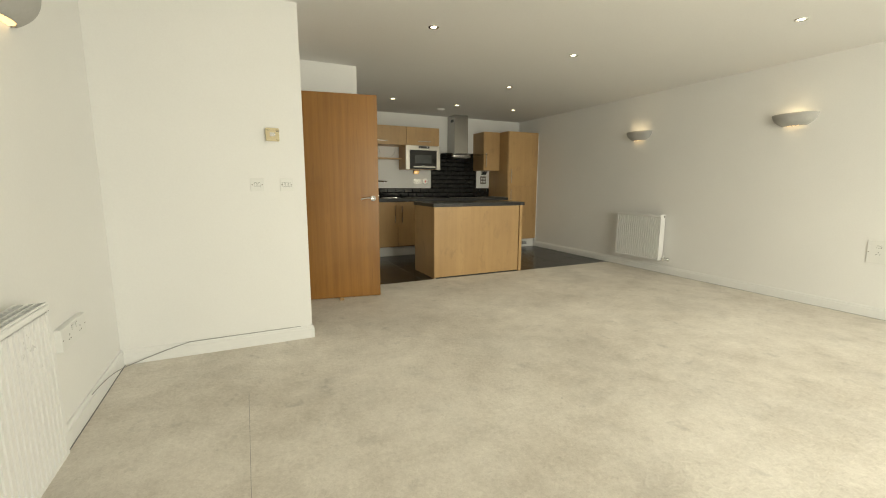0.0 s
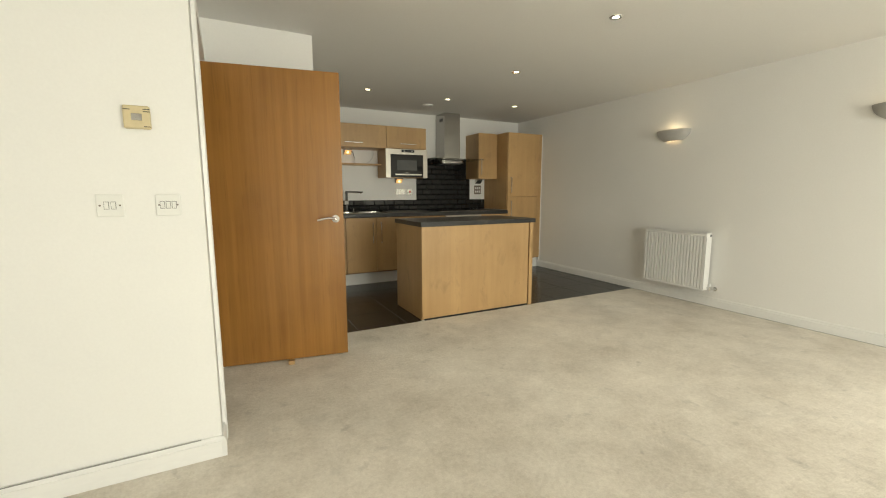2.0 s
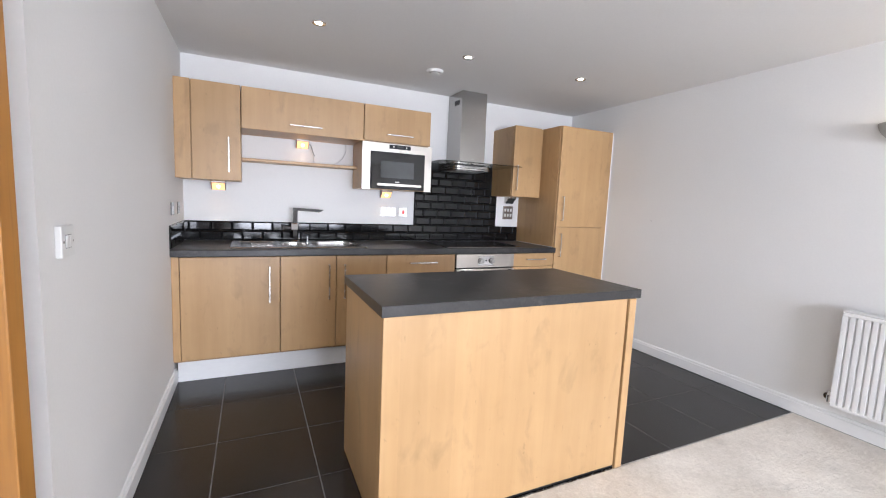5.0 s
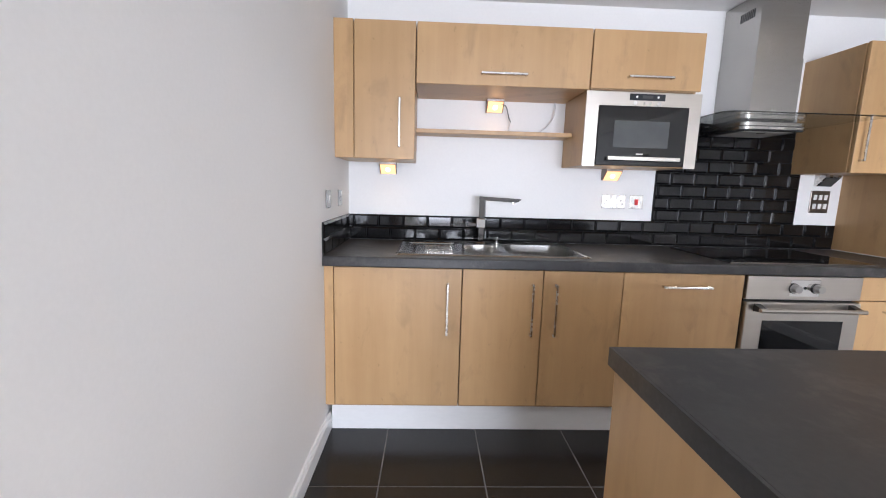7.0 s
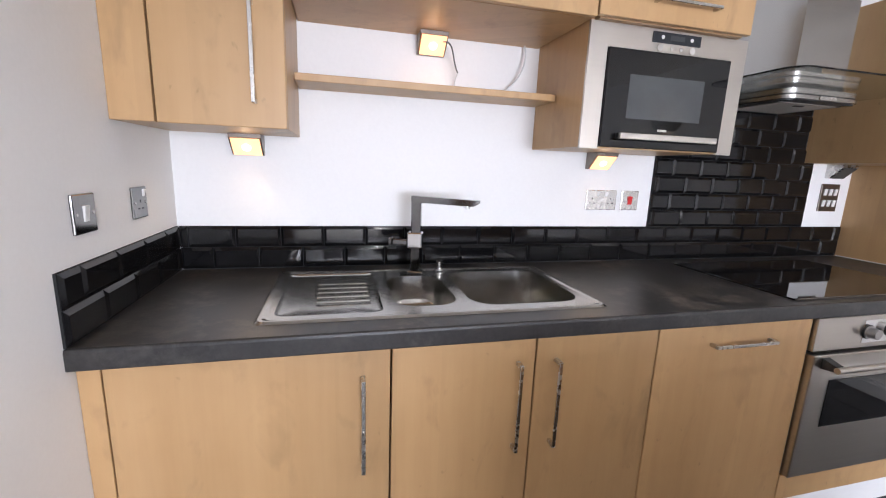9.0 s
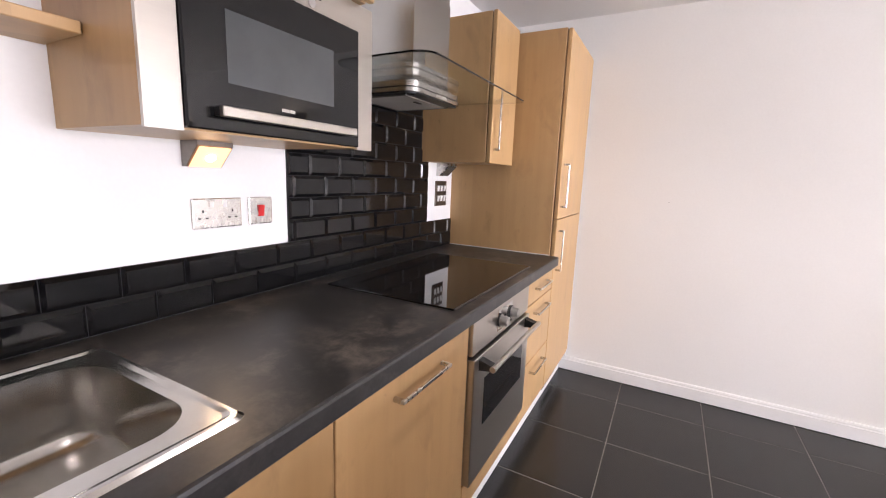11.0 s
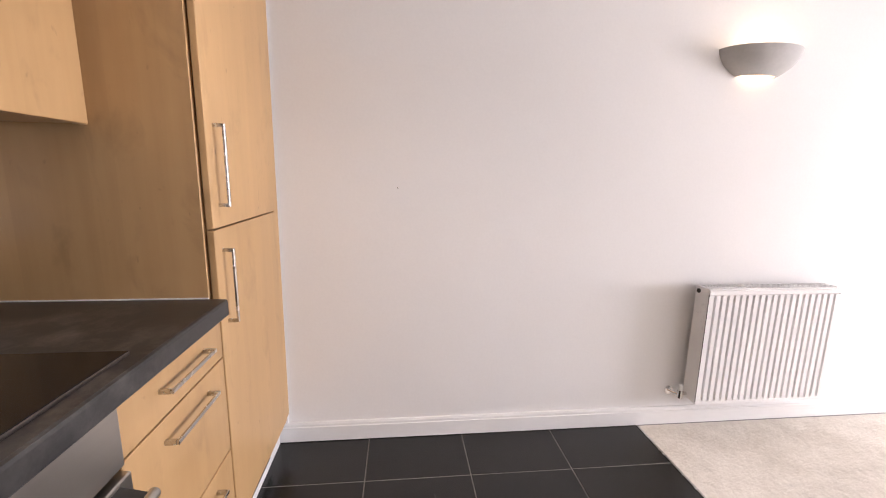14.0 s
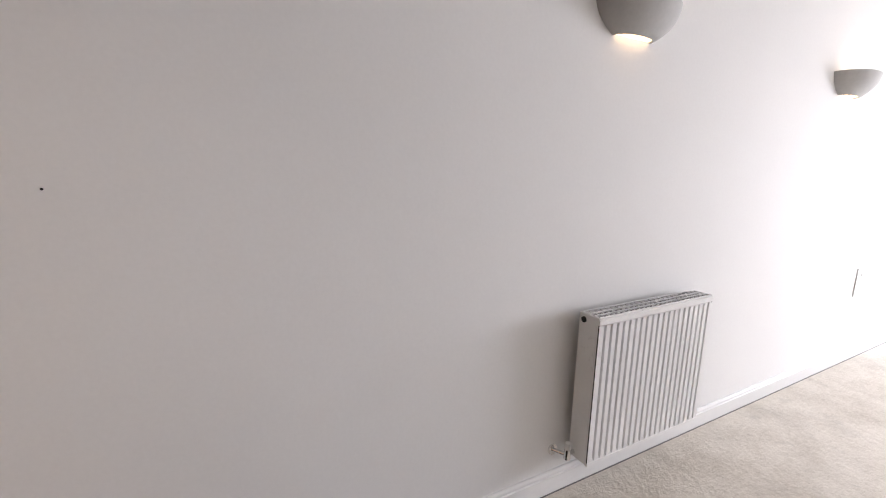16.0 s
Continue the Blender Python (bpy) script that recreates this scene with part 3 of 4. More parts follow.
def radiator(at, turn, width, height, label, grooves):
    """A double panel radiator: its back lies on y = 0, its front looks to -y, its base on z = 0."""
    ob = thing("radiator", (0, 0, 0), label, "radiator")
    d, pitch = 0.126, width / (grooves + 0.9)
    bm = bmesh.new()
    line = [(0.0, -d)]
    for k in range(grooves):
        c = (k + 0.95) * pitch
        line += [(c - pitch * 0.20, -d), (c - pitch * 0.13, -d + 0.015), (c + pitch * 0.13, -d + 0.015), (c + pitch * 0.20, -d)]
    line += [(width, -d)]
    z0, z1 = 0.030, height - 0.045
    lo, hi = [bm.verts.new((x, y, z0)) for x, y in line], [bm.verts.new((x, y, z1)) for x, y in line]
    lo2, hi2 = [bm.verts.new((x, -d, z0 - 0.012)) for x, y in line], [bm.verts.new((x, -d, z1 + 0.012)) for x, y in line]
    for k in range(len(line) - 1):
        bm.faces.new((lo[k], lo[k + 1], hi[k + 1], hi[k]))
        bm.faces.new((lo2[k], lo2[k + 1], lo[k + 1], lo[k]))
        bm.faces.new((hi[k], hi[k + 1], hi2[k + 1], hi2[k]))
    bx(bm, 0, width, -d, -d + 0.012, 0.0, z0 - 0.012, bevel=0.003)
    bx(bm, 0, width, -d, -d + 0.012, z1 + 0.012, height - 0.010, bevel=0.003)
    bx(bm, 0.004, width - 0.004, -d + 0.0165, -d + 0.021, 0.004, height - 0.02)
    part("front_panel", bm, ENAMEL, ob)
    bm = box(0.004, width - 0.004, -0.046, -0.034, 0.0, height - 0.012, bevel=0.003)
    part("back_panel", bm, ENAMEL, ob)
    for x in (0.0, width - 0.004):
        part("side_panel", box(x, x + 0.004, -d + 0.0055, -0.032, 0.004, height - 0.004, bevel=0.0015), ENAMEL, ob)
        # dark strip fills the edge gap and paints its shade
        part("edge_gap_shade", box(x + 0.0006, x + 0.0034, -d + 0.0022, -d + 0.0054, 0.006, height - 0.012), SHADE_AND_PLUG, ob, "thin dark strip giving the shade of the panel edge gap")
    bm = bmesh.new()
    n = max(8, int(width / 0.028))
    for k in range(n + 1):
        x = 0.006 + k * (width - 0.012) / n
        bx(bm, x - 0.0017, x + 0.0017, -d + 0.012, -0.038, height - 0.009, height - 0.003)
    for y in (-d + 0.006, -d + 0.030, -d + 0.054, -0.042):
        bx(bm, 0.004, width - 0.004, y - 0.0022, y + 0.0022, height - 0.0085, height - 0.001)
    part("top_grille", bm, ENAMEL, ob, "slotted white top grille")
    # dark plate paints the shade seen down through the grille slots
    part("inner_shadow_plate", box(0.008, width - 0.008, -d + 0.0215, -0.0465, 0.03, height - 0.016), SHADE_AND_PLUG, ob, "dark plate giving the shade between the panels")
    for x, s in ((0.0, -1), (width, 1)):
        part("vent_plug", rod(bmesh.new(), (x, -0.055, height - 0.028), (x + s * 0.004, -0.055, height - 0.028), 0.011, seg=16), SHADE_AND_PLUG, ob, "round grey end plug")
        bm = rod(bmesh.new(), (x, -0.055, 0.025), (x + s * 0.028, -0.055, 0.025), 0.009, seg=12)
        rod(bm, (x + s * 0.030, -0.055, 0.002), (x + s * 0.030, -0.055, 0.045), 0.014, seg=16)
        rod(bm, (x + s * 0.030, -0.055, 0.018), (x + s * 0.060, -0.002, 0.018), 0.008, seg=12)
        rod(bm, (x + s * 0.058, -0.006, 0.018), (x + s * 0.058, 0.0, 0.018), 0.022, seg=24)
        part("valve", bm, CHROME, ob, "small chrome radiator valve and pipe", smooth=True)
        part("valve_cap", rod(bmesh.new(), (x + s * 0.030, -0.055, 0.045), (x + s * 0.030, -0.055, 0.070), 0.013, 0.011, 16), PLASTIC, ob, "white plastic valve cap")
    for x in (width * 0.2, width * 0.8):
        part("bracket", box(x - 0.02, x + 0.02, -0.034, 0.0, height * 0.2, height * 0.8), ENAMEL, ob)
    ob.matrix_world = pose(*at, 0, 0, turn)
    return ob


def wall_light(at, turn):
    """A plaster half bowl on a wall at y = 0, looking to -y, with a lit lamp inside; at is its top at the wall."""
    ob = thing("wall_light", (0, 0, 0), "pale grey plaster half bowl wall light, lit warm", "wall light", "wall lights")
    a, d, h, n, m = 0.192, 0.120, 0.112, 28, 9

    def shell(inset):
        rows = []
        for j in range(m + 1):
            v = j / m
            f = 1.0 - 0.10 * v - 0.38 * v ** 2.6
            rows.append([(math.cos(math.pi * (1 - i / n)) * (a * f - inset), -math.sin(math.pi * i / n) ** 0.9 * (d * (f ** 1.3) - inset), -h * v + (0.004 * math.sin(math.pi * i / n) if j == 0 else 0)) for i in range(n + 1)])
        return rows
    bm = bmesh.new()
    outer = [[bm.verts.new(p) for p in row] for row in shell(0.0)]
    inner = [[bm.verts.new(p) for p in row] for row in shell(0.007)]
    for rows in (outer, inner):
        for r0, r1 in zip(rows, rows[1:]):
            for i in range(n):
                bm.faces.new((r0[i], r0[i + 1], r1[i + 1], r1[i]))
    for j in (0, m):
        for i in range(n):
            bm.faces.new((outer[j][i], outer[j][i + 1], inner[j][i + 1], inner[j][i]))
    part("bowl", bm, PLASTER, ob, smooth=True)
    bm = rod(bmesh.new(), (-0.05, -0.045, -0.055), (0.05, -0.045, -0.055), 0.006, seg=12)
    part("bulb", bm, TUBE, ob, "glowing halogen tube")
    f = 0.52
    pts = [(math.cos(math.pi * (1 - i / 20)) * (a * f - 0.010), -math.sin(math.pi * i / 20) * (d * f * 0.8 - 0.006)) for i in range(21)]
    bm = prism(bmesh.new(), pts, "z", -h + 0.004, -h + 0.008)
    part("lower_glass", bm, GLOW_GLASS, ob, "glowing frosted lower glass")
    bm = box(-0.06, 0.06, -0.02, 0.0, -0.075, -0.04)
    part("lamp_holder", bm, PLASTIC, ob)
    m4 = pose(*at, 0, 0, turn)
    ob.matrix_world = m4
    lamp("wall_light_glow", "POINT", m4 @ pose(0, -0.06, -0.03), 0.6, (1.0, 0.80, 0.56), r=0.02)
    return ob


def cabinet_light(at, lit=True):
    """A small wedge lamp under a unit, its glass sloping to the front; at is its top at the wall."""
    ob = thing("cabinet_light", (0, 0, 0), "small steel wedge light under a wall unit, " + ("lit warm" if lit else "switched off"), "cabinet light", "lights under the wall units")
    part("housing", prism(bmesh.new(), [(0, 0), (-0.075, 0), (-0.075, -0.012), (-0.018, -0.068), (0, -0.068)], "x", -0.050, 0.050), BRONZE if lit else NICKEL, ob, "dark steel housing" if lit else "satin steel housing")
    part("lens", prism(bmesh.new(), [(-0.0735, -0.0175), (-0.0765, -0.0155), (-0.0245, -0.0665), (-0.0215, -0.0685)], "x", -0.045, 0.045), WARM if lit else OVEN_WINDOW, ob, "glowing square lens" if lit else "dark square lens")
    if lit:
        bm = rod(bmesh.new(), (0, -0.0500, -0.0440), (0, -0.0515, -0.0455), 0.013, seg=18)
        part("lamp", bm, CORE, ob, "bright halogen capsule")
        x, y, z = at
        lamp("cabinet_light_beam", "SPOT", look((x, y - 0.060, z - 0.056), (x, y - 0.30, z - 0.50)), 0.9, (1.0, 0.72, 0.42), cone=radians(140), r=0.02)
    ob.matrix_world = pose(*at)
    return ob


def downlight(x, y, watts=30):
    ob = thing("downlight", (x, y, CEIL), "small recessed chrome ceiling downlight, lit", "downlight", "ceiling downlights")
    bm = bmesh.new()
    n = 32
    rings = [[bm.verts.new((x + r * math.cos(k * math.tau / n), y + r * math.sin(k * math.tau / n), CEIL + z)) for k in range(n)] for r, z in ((0.043, -0.0005), (0.041, -0.004), (0.034, -0.005), (0.023, -0.002))]
    for a, b in zip(rings, rings[1:]):
        for k in range(n):
            bm.faces.new((a[k], a[(k + 1) % n], b[(k + 1) % n], b[k]))
    part("bezel", bm, CHROME, ob, smooth=True)
    part("lamp", rod(bmesh.new(), (x, y, CEIL - 0.0005), (x, y, CEIL - 0.0025), 0.023, seg=24), HALOGEN, ob, "bright halogen lamp")
    lamp("downlight_beam", "SPOT", pose(x, y, CEIL - 0.006), watts, (1.0, 0.94, 0.86), cone=radians(112), r=0.025)
    return ob


# ---- kitchen: base units ----
FY, WT0, WT1, PL = -0.600, 0.872, 0.920, 0.163        # door faces, worktop, plinth top
UNITS = (0.046, 0.662, 1.058, 1.453, 2.060, 2.658, 3.115)


def base_cabinet(x0, x1, label, top=0.862):
    ob = thing("base_cabinet", ((x0 + x1) / 2, -0.28, 0), label, "cabinet", "kitchen base units")
    part("body", box(x0 + 0.002, x1 - 0.002, -0.578, -0.012, 0.150, top), BEECH_EDGE, ob)
    return ob


unit = base_cabinet(0.0, 0.662, "beech laminate base unit with one door", 0.70)
part("filler", box(0.001, 0.044, FY + 0.003, FY + 0.020, PL, 0.868, bevel=0.001), BEECH, unit)
front("door", unit, UNITS[0], UNITS[1], FY, PL, 0.868, (0.592, 0.592, 0.540, 0.796))
unit = base_cabinet(UNITS[1], UNITS[3], "beech laminate sink unit with two doors", 0.70)
front("door", unit, UNITS[1], UNITS[2], FY, PL, 0.868, (1.005, 1.005, 0.540, 0.800))
front("door", unit, UNITS[2], UNITS[3], FY, PL, 0.868, (1.120, 1.120, 0.540, 0.800))
unit = base_cabinet(UNITS[3], UNITS[4], "beech fronted built-in appliance with a horizontal handle")
front("door", unit, UNITS[3], UNITS[4], FY, PL, 0.868, (1.645, 1.885, 0.801, 0.801))
unit = base_cabinet(UNITS[5], UNITS[6], "beech laminate unit with three drawers")
for z0, z1, zh in ((0.744, 0.868, 0.812), (0.444, 0.744, 0.690), (PL, 0.444, 0.385)):
    front("drawer", unit, UNITS[5], UNITS[6], FY, z0, z1, (2.792, 3.008, zh, zh))
unit = base_cabinet(UNITS[4], UNITS[5], "beech laminate housing below the built-in oven", 0.268)
part("panel", box(UNITS[4] + 0.002, UNITS[5] - 0.002, FY, FY + 0.019, PL, 0.266, bevel=0.002), BEECH, unit)

oven = thing("oven", (2.36, -0.3, 0.27), "stainless steel built-in oven with black glass window", "oven")
OX0, OX1 = UNITS[4] + 0.006, UNITS[5] - 0.006
part("body", box(OX0 + 0.01, OX1 - 0.01, -0.585, -0.03, 0.272, 0.862), BLACK_PLASTIC, oven)
panel = part("control_panel", box(OX0, OX1, -0.612, -0.586, 0.747, 0.866, bevel=0.002), STEEL_H, oven)
part("knob_plate", box(2.282, 2.434, -0.6135, -0.612, 0.765, 0.848, bevel=0.0006), CHROME, panel, "polished steel plate behind the knobs")
for x in (2.300, 2.416):
    bm = rod(bmesh.new(), (x, -0.6135, 0.806), (x, -0.622, 0.806), 0.0235, seg=28)
    rod(bm, (x, -0.622, 0.806), (x, -0.646, 0.806), 0.019, 0.0175, 28)
    part("knob_ring", rod(bmesh.new(), (x, -0.6135, 0.806), (x, -0.619, 0.806), 0.0255, seg=28), BLACK_PLASTIC, panel)
    part("knob", bm, STEEL, panel, "round steel control knob", smooth=True)
part("indicator", rod(bmesh.new(), (2.358, -0.6135, 0.808), (2.358, -0.6155, 0.808), 0.007, seg=16), BLACK_PLASTIC, panel)
odoor = part("door", box(OX0, OX1, -0.622, -0.590, 0.272, 0.736, bevel=0.003), STEEL_H, oven)
part("window", box(2.155, 2.570, -0.6245, -0.622, 0.465, 0.643, bevel=0.0008), BLACK_GLASS, odoor, "black glass oven window")
bm = bmesh.new()
rod(bm, (2.098, -0.672, 0.706), (2.628, -0.672, 0.706), 0.0105, seg=18)
part("handle", bm, STEEL_H, odoor, "long round steel handle bar", smooth=True)
for x in (2.118, 2.602):
    part("handle_bracket", prism(bmesh.new(), [(-0.622, 0.728), (-0.622, 0.690), (-0.668, 0.697), (-0.668, 0.715)], "x", x - 0.016, x + 0.016), BLACK_PLASTIC, odoor)

# white plinth
structure("trim_plinth", box(0.018, 3.76, -0.545, -0.530, 0.0, 0.150, bevel=0.002), GLOSS, "white plinth board under the kitchen units", "plinth")
bm = bmesh.new()
for k in range(9):
    bx(bm, 3.30, 3.60, -0.549, -0.545, 0.045 + k * 0.006, 0.048 + k * 0.006)
vent = thing("plinth_vent", (3.45, -0.547, 0.04), "dark slotted vent in the white plinth", "vent")
part("slats", bm, BLACK_PLASTIC, vent)

# worktop with the sink cut out of it
SX0, SX1, SY0, SY1 = 0.335, 1.312, -0.548, -0.050
top = thing("worktop", (1.55, -0.3, WT0), "charcoal textured laminate worktop, slightly scuffed", "worktop")
cx0, cx1, cy0, cy1 = SX0 + 0.025, SX1 - 0.025, SY0 + 0.025, SY1 - 0.025
bm = bmesh.new()
edges = []
for pts in (((0.0, -0.618), (3.113, -0.618), (3.113, YB), (0.0, YB)), ((cx0, cy0), (cx1, cy0), (cx1, cy1), (cx0, cy1))):
    vs = [bm.verts.new((x, y, WT0)) for x, y in pts]
    edges += [bm.edges.new((vs[k], vs[(k + 1) % 4])) for k in range(4)]
fill = bmesh.ops.triangle_fill(bm, edges=edges, use_beauty=True)["geom"]
up = bmesh.ops.extrude_face_region(bm, geom=[f for f in fill if isinstance(f, bmesh.types.BMFace)])["geom"]
bmesh.ops.translate(bm, verts=[v for v in up if isinstance(v, bmesh.types.BMVert)], vec=(0, 0, WT1 - WT0))
part("edge_strip", prism(bmesh.new(), [(-0.6183, WT0), (-0.624, WT0), (-0.626, WT0 + 0.003), (-0.626, WT1 - 0.008), (-0.624, WT1 - 0.002), (-0.6183, WT1 - 0.0002)], "x", 0.0, 3.113), ISLAND_TOP, top, "charcoal front edging strip")
part("board", bm, WORKTOP, top)

# sink
sink = thing("sink", ((SX0 + SX1) / 2, (SY0 + SY1) / 2, WT1), "stainless steel one and a half bowl sink with drainer", "sink")


def bowl_loops(x0, x1, y0, y1, r, depth, steps):
    """Outlines of a bowl from its rim to its floor."""
    out = []
    for s in range(steps + 1):
        v = s / steps
        sink_z, inset = depth * math.sin(v * math.pi / 2) ** 0.8 if s else 0.0, 0.012 * v + 0.05 * max(0.0, v - 0.55) ** 1.6 * 4
        out.append(([(x, y) for x, y in rounded(x0 + inset, x1 - inset, y0 + inset, y1 - inset, max(0.02, r - inset * 0.4))], -sink_z))
    return out


RIM = WT1 + 0.006
BOWLS = (("main_bowl", 0.915, 1.268, -0.488, -0.112, 0.075, 0.165), ("half_bowl", 0.690, 0.880, -0.470, -0.150, 0.070, 0.110), ("drainer", 0.375, 0.655, -0.500, -0.085, 0.03, 0.008))
bm = bmesh.new()


def ring(bm, pts, z):
    vs = [bm.verts.new((x, y, z)) for x, y in pts]
    return [bm.edges.new((vs[k], vs[(k + 1) % len(vs)])) for k in range(len(vs))], vs


edges, lip_vs = ring(bm, rounded(SX0 + 0.024, SX1 - 0.024, SY0 + 0.024, SY1 - 0.024, 0.02), RIM - 0.003)
crest = [bm.verts.new((x, y, RIM)) for x, y in rounded(SX0 + 0.015, SX1 - 0.015, SY0 + 0.015, SY1 - 0.015, 0.02)]
outer_vs = [bm.verts.new((x, y, RIM)) for x, y in rounded(SX0 + 0.008, SX1 - 0.008, SY0 + 0.008, SY1 - 0.008, 0.02)]
for _, x0, x1, y0, y1, r, depth in BOWLS:
    edges += ring(bm, rounded(x0, x1, y0, y1, r), RIM - 0.003)[0]
bmesh.ops.triangle_fill(bm, edges=edges, use_beauty=True)
skirt_vs = [bm.verts.new((x, y, WT1 + 0.0005)) for x, y in rounded(SX0, SX1, SY0, SY1, 0.022)]
for k in range(len(skirt_vs)):
    j = (k + 1) % len(skirt_vs)
    bm.faces.new((outer_vs[k], outer_vs[j], skirt_vs[j], skirt_vs[k]))
    bm.faces.new((crest[k], crest[j], outer_vs[j], outer_vs[k]))
    bm.faces.new((lip_vs[k], lip_vs[j], crest[j], crest[k]))
part("rim", bm, SINK, sink)
for name, x0, x1, y0, y1, r, depth in BOWLS:
    bm = bmesh.new()
    loops = [[bm.verts.new((x, y, RIM - 0.003 + z)) for x, y in pts] for pts, z in bowl_loops(x0, x1, y0, y1, r, depth, 9 if depth > 0.05 else 3)]
    for a, b in zip(loops, loops[1:]):
        for k in range(len(a)):
            bm.faces.new((a[k], a[(k + 1) % len(a)], b[(k + 1) % len(a)], b[k]))
    bm.faces.new(loops[-1])
    b = part(name, bm, SINK, sink, smooth=True)
    if depth > 0.05:
        mx, my = (x0 + x1) / 2, (y0 + y1) / 2
        bm = rod(bmesh.new(), (mx, my, RIM - depth), (mx, my, RIM - depth + 0.003), 0.042, seg=28)
        rod(bm, (mx, my, RIM - depth + 0.003), (mx, my, RIM - depth + 0.006), 0.022, seg=20)
        part("waste", bm, CHROME, b, "round chrome waste", smooth=True)
    else:
        bm = bmesh.new()
        for k in range(5):
            bx(bm, x0 + 0.10, x1 - 0.03, y0 + 0.10 + k * 0.045, y0 + 0.108 + k * 0.045, RIM - 0.009, RIM - 0.003, bevel=0.002)
        part("drainer_ridges", bm, SINK, b)
bm = rod(bmesh.new(), (0.905, -0.085, RIM), (0.905, -0.085, RIM + 0.006), 0.017, seg=20)
rod(bm, (0.905, -0.085, RIM + 0.006), (0.905, -0.085, RIM + 0.03), 0.008, seg=16)
rod(bm, (0.905, -0.085, RIM + 0.03), (0.905, -0.085, RIM + 0.036), 0.014, seg=20)
part("overflow_knob", bm, CHROME, sink, "small chrome plug control knob", smooth=True)

tap = thing("tap", (0, 0, 0), "square chrome mixer tap with flat spout", "tap")
part("base", box(0 - 0.026, 0 + 0.026, 0 - 0.026, 0 + 0.026, 0, 0.010, bevel=0.003), CHROME, tap)
# column, lever and spout are chrome with dark reflections put into the colour
part("column", box(0 - 0.017, 0 + 0.017, 0 - 0.017, 0 + 0.017, 0.010, 0.266, bevel=0.003), DARKENED_METAL, tap)
part("valve_block", box(0 - 0.030, 0 + 0.024, 0 - 0.024, 0 + 0.024, 0.095, 0.150, bevel=0.004), CHROME, tap)
bm = box(0 - 0.085, 0 - 0.030, 0 - 0.011, 0 + 0.011, 0.102, 0.122, bevel=0.003)
bx(bm, 0 - 0.098, 0 - 0.085, 0 - 0.016, 0 + 0.016, 0.098, 0.126, bevel=0.002)
part("lever", bm, DARKENED_METAL, tap)
spout = part("spout", prism(bmesh.new(), [(-0.017, -0.022), (0.200, -0.022), (0.222, -0.008), (0.222, 0.0), (-0.017, 0.0)], "y", -0.019, 0.019), DARKENED_METAL, tap)
spout.location = Vector((0, 0, 0.279))
spout.rotation_euler = (0, radians(2), 0)
nozzle = part("nozzle", rod(bmesh.new(), (0.178, 0, -0.030), (0.178, 0, -0.022), 0.011, seg=16), CHROME, spout)
tap.matrix_world = pose(0.808, -0.115, RIM, 0, 0, -19)

hob = thing("hob", (2.37, -0.32, WT1), "black glass built-in hob flush on the worktop", "hob")
part("glass", box(1.985, 2.755, -0.578, -0.065, WT1 + 0.0004, WT1 + 0.006, bevel=0.002), BLACK_GLASS, hob)
part("edge_trim", box(1.990, 2.750, -0.5825, -0.5785, WT1 + 0.0003, WT1 + 0.0065, bevel=0.001), BRONZE, hob, "thin dark steel trim along the front")
structure("trim_sealant", box(3.1125, 3.1168, -0.574, YB - 0.01, WT1, WT1 + 0.004, bevel=0.001), PLASTIC, "thin white sealant bead where worktop meets the tall unit", "sealant")

# ---- kitchen: tall unit and wall units ----
tall = thing("tall_cabinet", (3.43, -0.28, 0), "tall beech laminate unit with two doors", "cabinet")
part("body", box(3.137, 3.735, -0.578, 0.02, 0.150, 2.062), BEECH_EDGE, tall)
part("side_panel", box(3.117, 3.137, -0.574, YB, 0.150, 2.066, bevel=0.001), BEECH, tall)
front("door", tall, 3.119, 3.706, FY, PL - 0.005, 1.117, (3.172, 3.172, 0.830, 1.057))
front("door", tall, 3.119, 3.706, FY, 1.117, 2.066, (3.172, 3.172, 1.178, 1.410))
part("filler", box(3.709, 3.760, FY + 0.006, FY + 0.022, PL - 0.005, 2.066, bevel=0.001), BEECH, tall)
structure("trim_scribe", box(3.762, XE, -0.585, -0.565, 0.10, 2.066), GLOSS, "white scribe strip between tall unit and wall", "trim")

UY, UZ0, UZ1 = -0.346, 1.388, 2.066


def wall_cabinet(x0, x1, z0, z1, label):
    ob = thing("wall_cabinet", ((x0 + x1) / 2, -0.15, z0), label, "cabinet", "kitchen wall units")
    part("body", box(x0, x1, UY + 0.025, YB, z0, z1, bevel=0.001), BEECH, ob)
    return ob


unit = wall_cabinet(0.0, 0.410, UZ0 + 0.004, UZ1 - 0.004, "narrow beech laminate wall unit with one door")
part("filler", box(0.001, 0.098, UY + 0.004, UY + 0.020, UZ0 + 0.004, UZ1, bevel=0.001), BEECH, unit)
front("door", unit, 0.102, 0.412, UY, UZ0, UZ1, (0.334, 0.334, 1.450, 1.695))
unit = wall_cabinet(0.414, 1.302, 1.772, UZ1 - 0.004, "wide beech laminate wall unit with lift-up door")
front("door", unit, 0.414, 1.306, UY, 1.768, UZ1, (0.742, 0.978, 1.826, 1.826))
unit = thing("wall_cabinet", (1.6, -0.15, UZ0), "beech laminate wall unit housing the microwave", "cabinet", "kitchen wall units")
for x in (1.308, 1.874):
    part("side_panel", box(x, x + 0.018, -0.297, YB, UZ0 + 0.002, UZ1 - 0.004, bevel=0.001), BEECH, unit)
part("bottom_panel", box(1.326, 1.874, -0.297, YB, UZ0 + 0.002, UZ0 + 0.018), BEECH, unit)
part("top_box", box(1.326, 1.874, UY + 0.020, YB, 1.775, UZ1 - 0.004), BEECH_EDGE, unit)
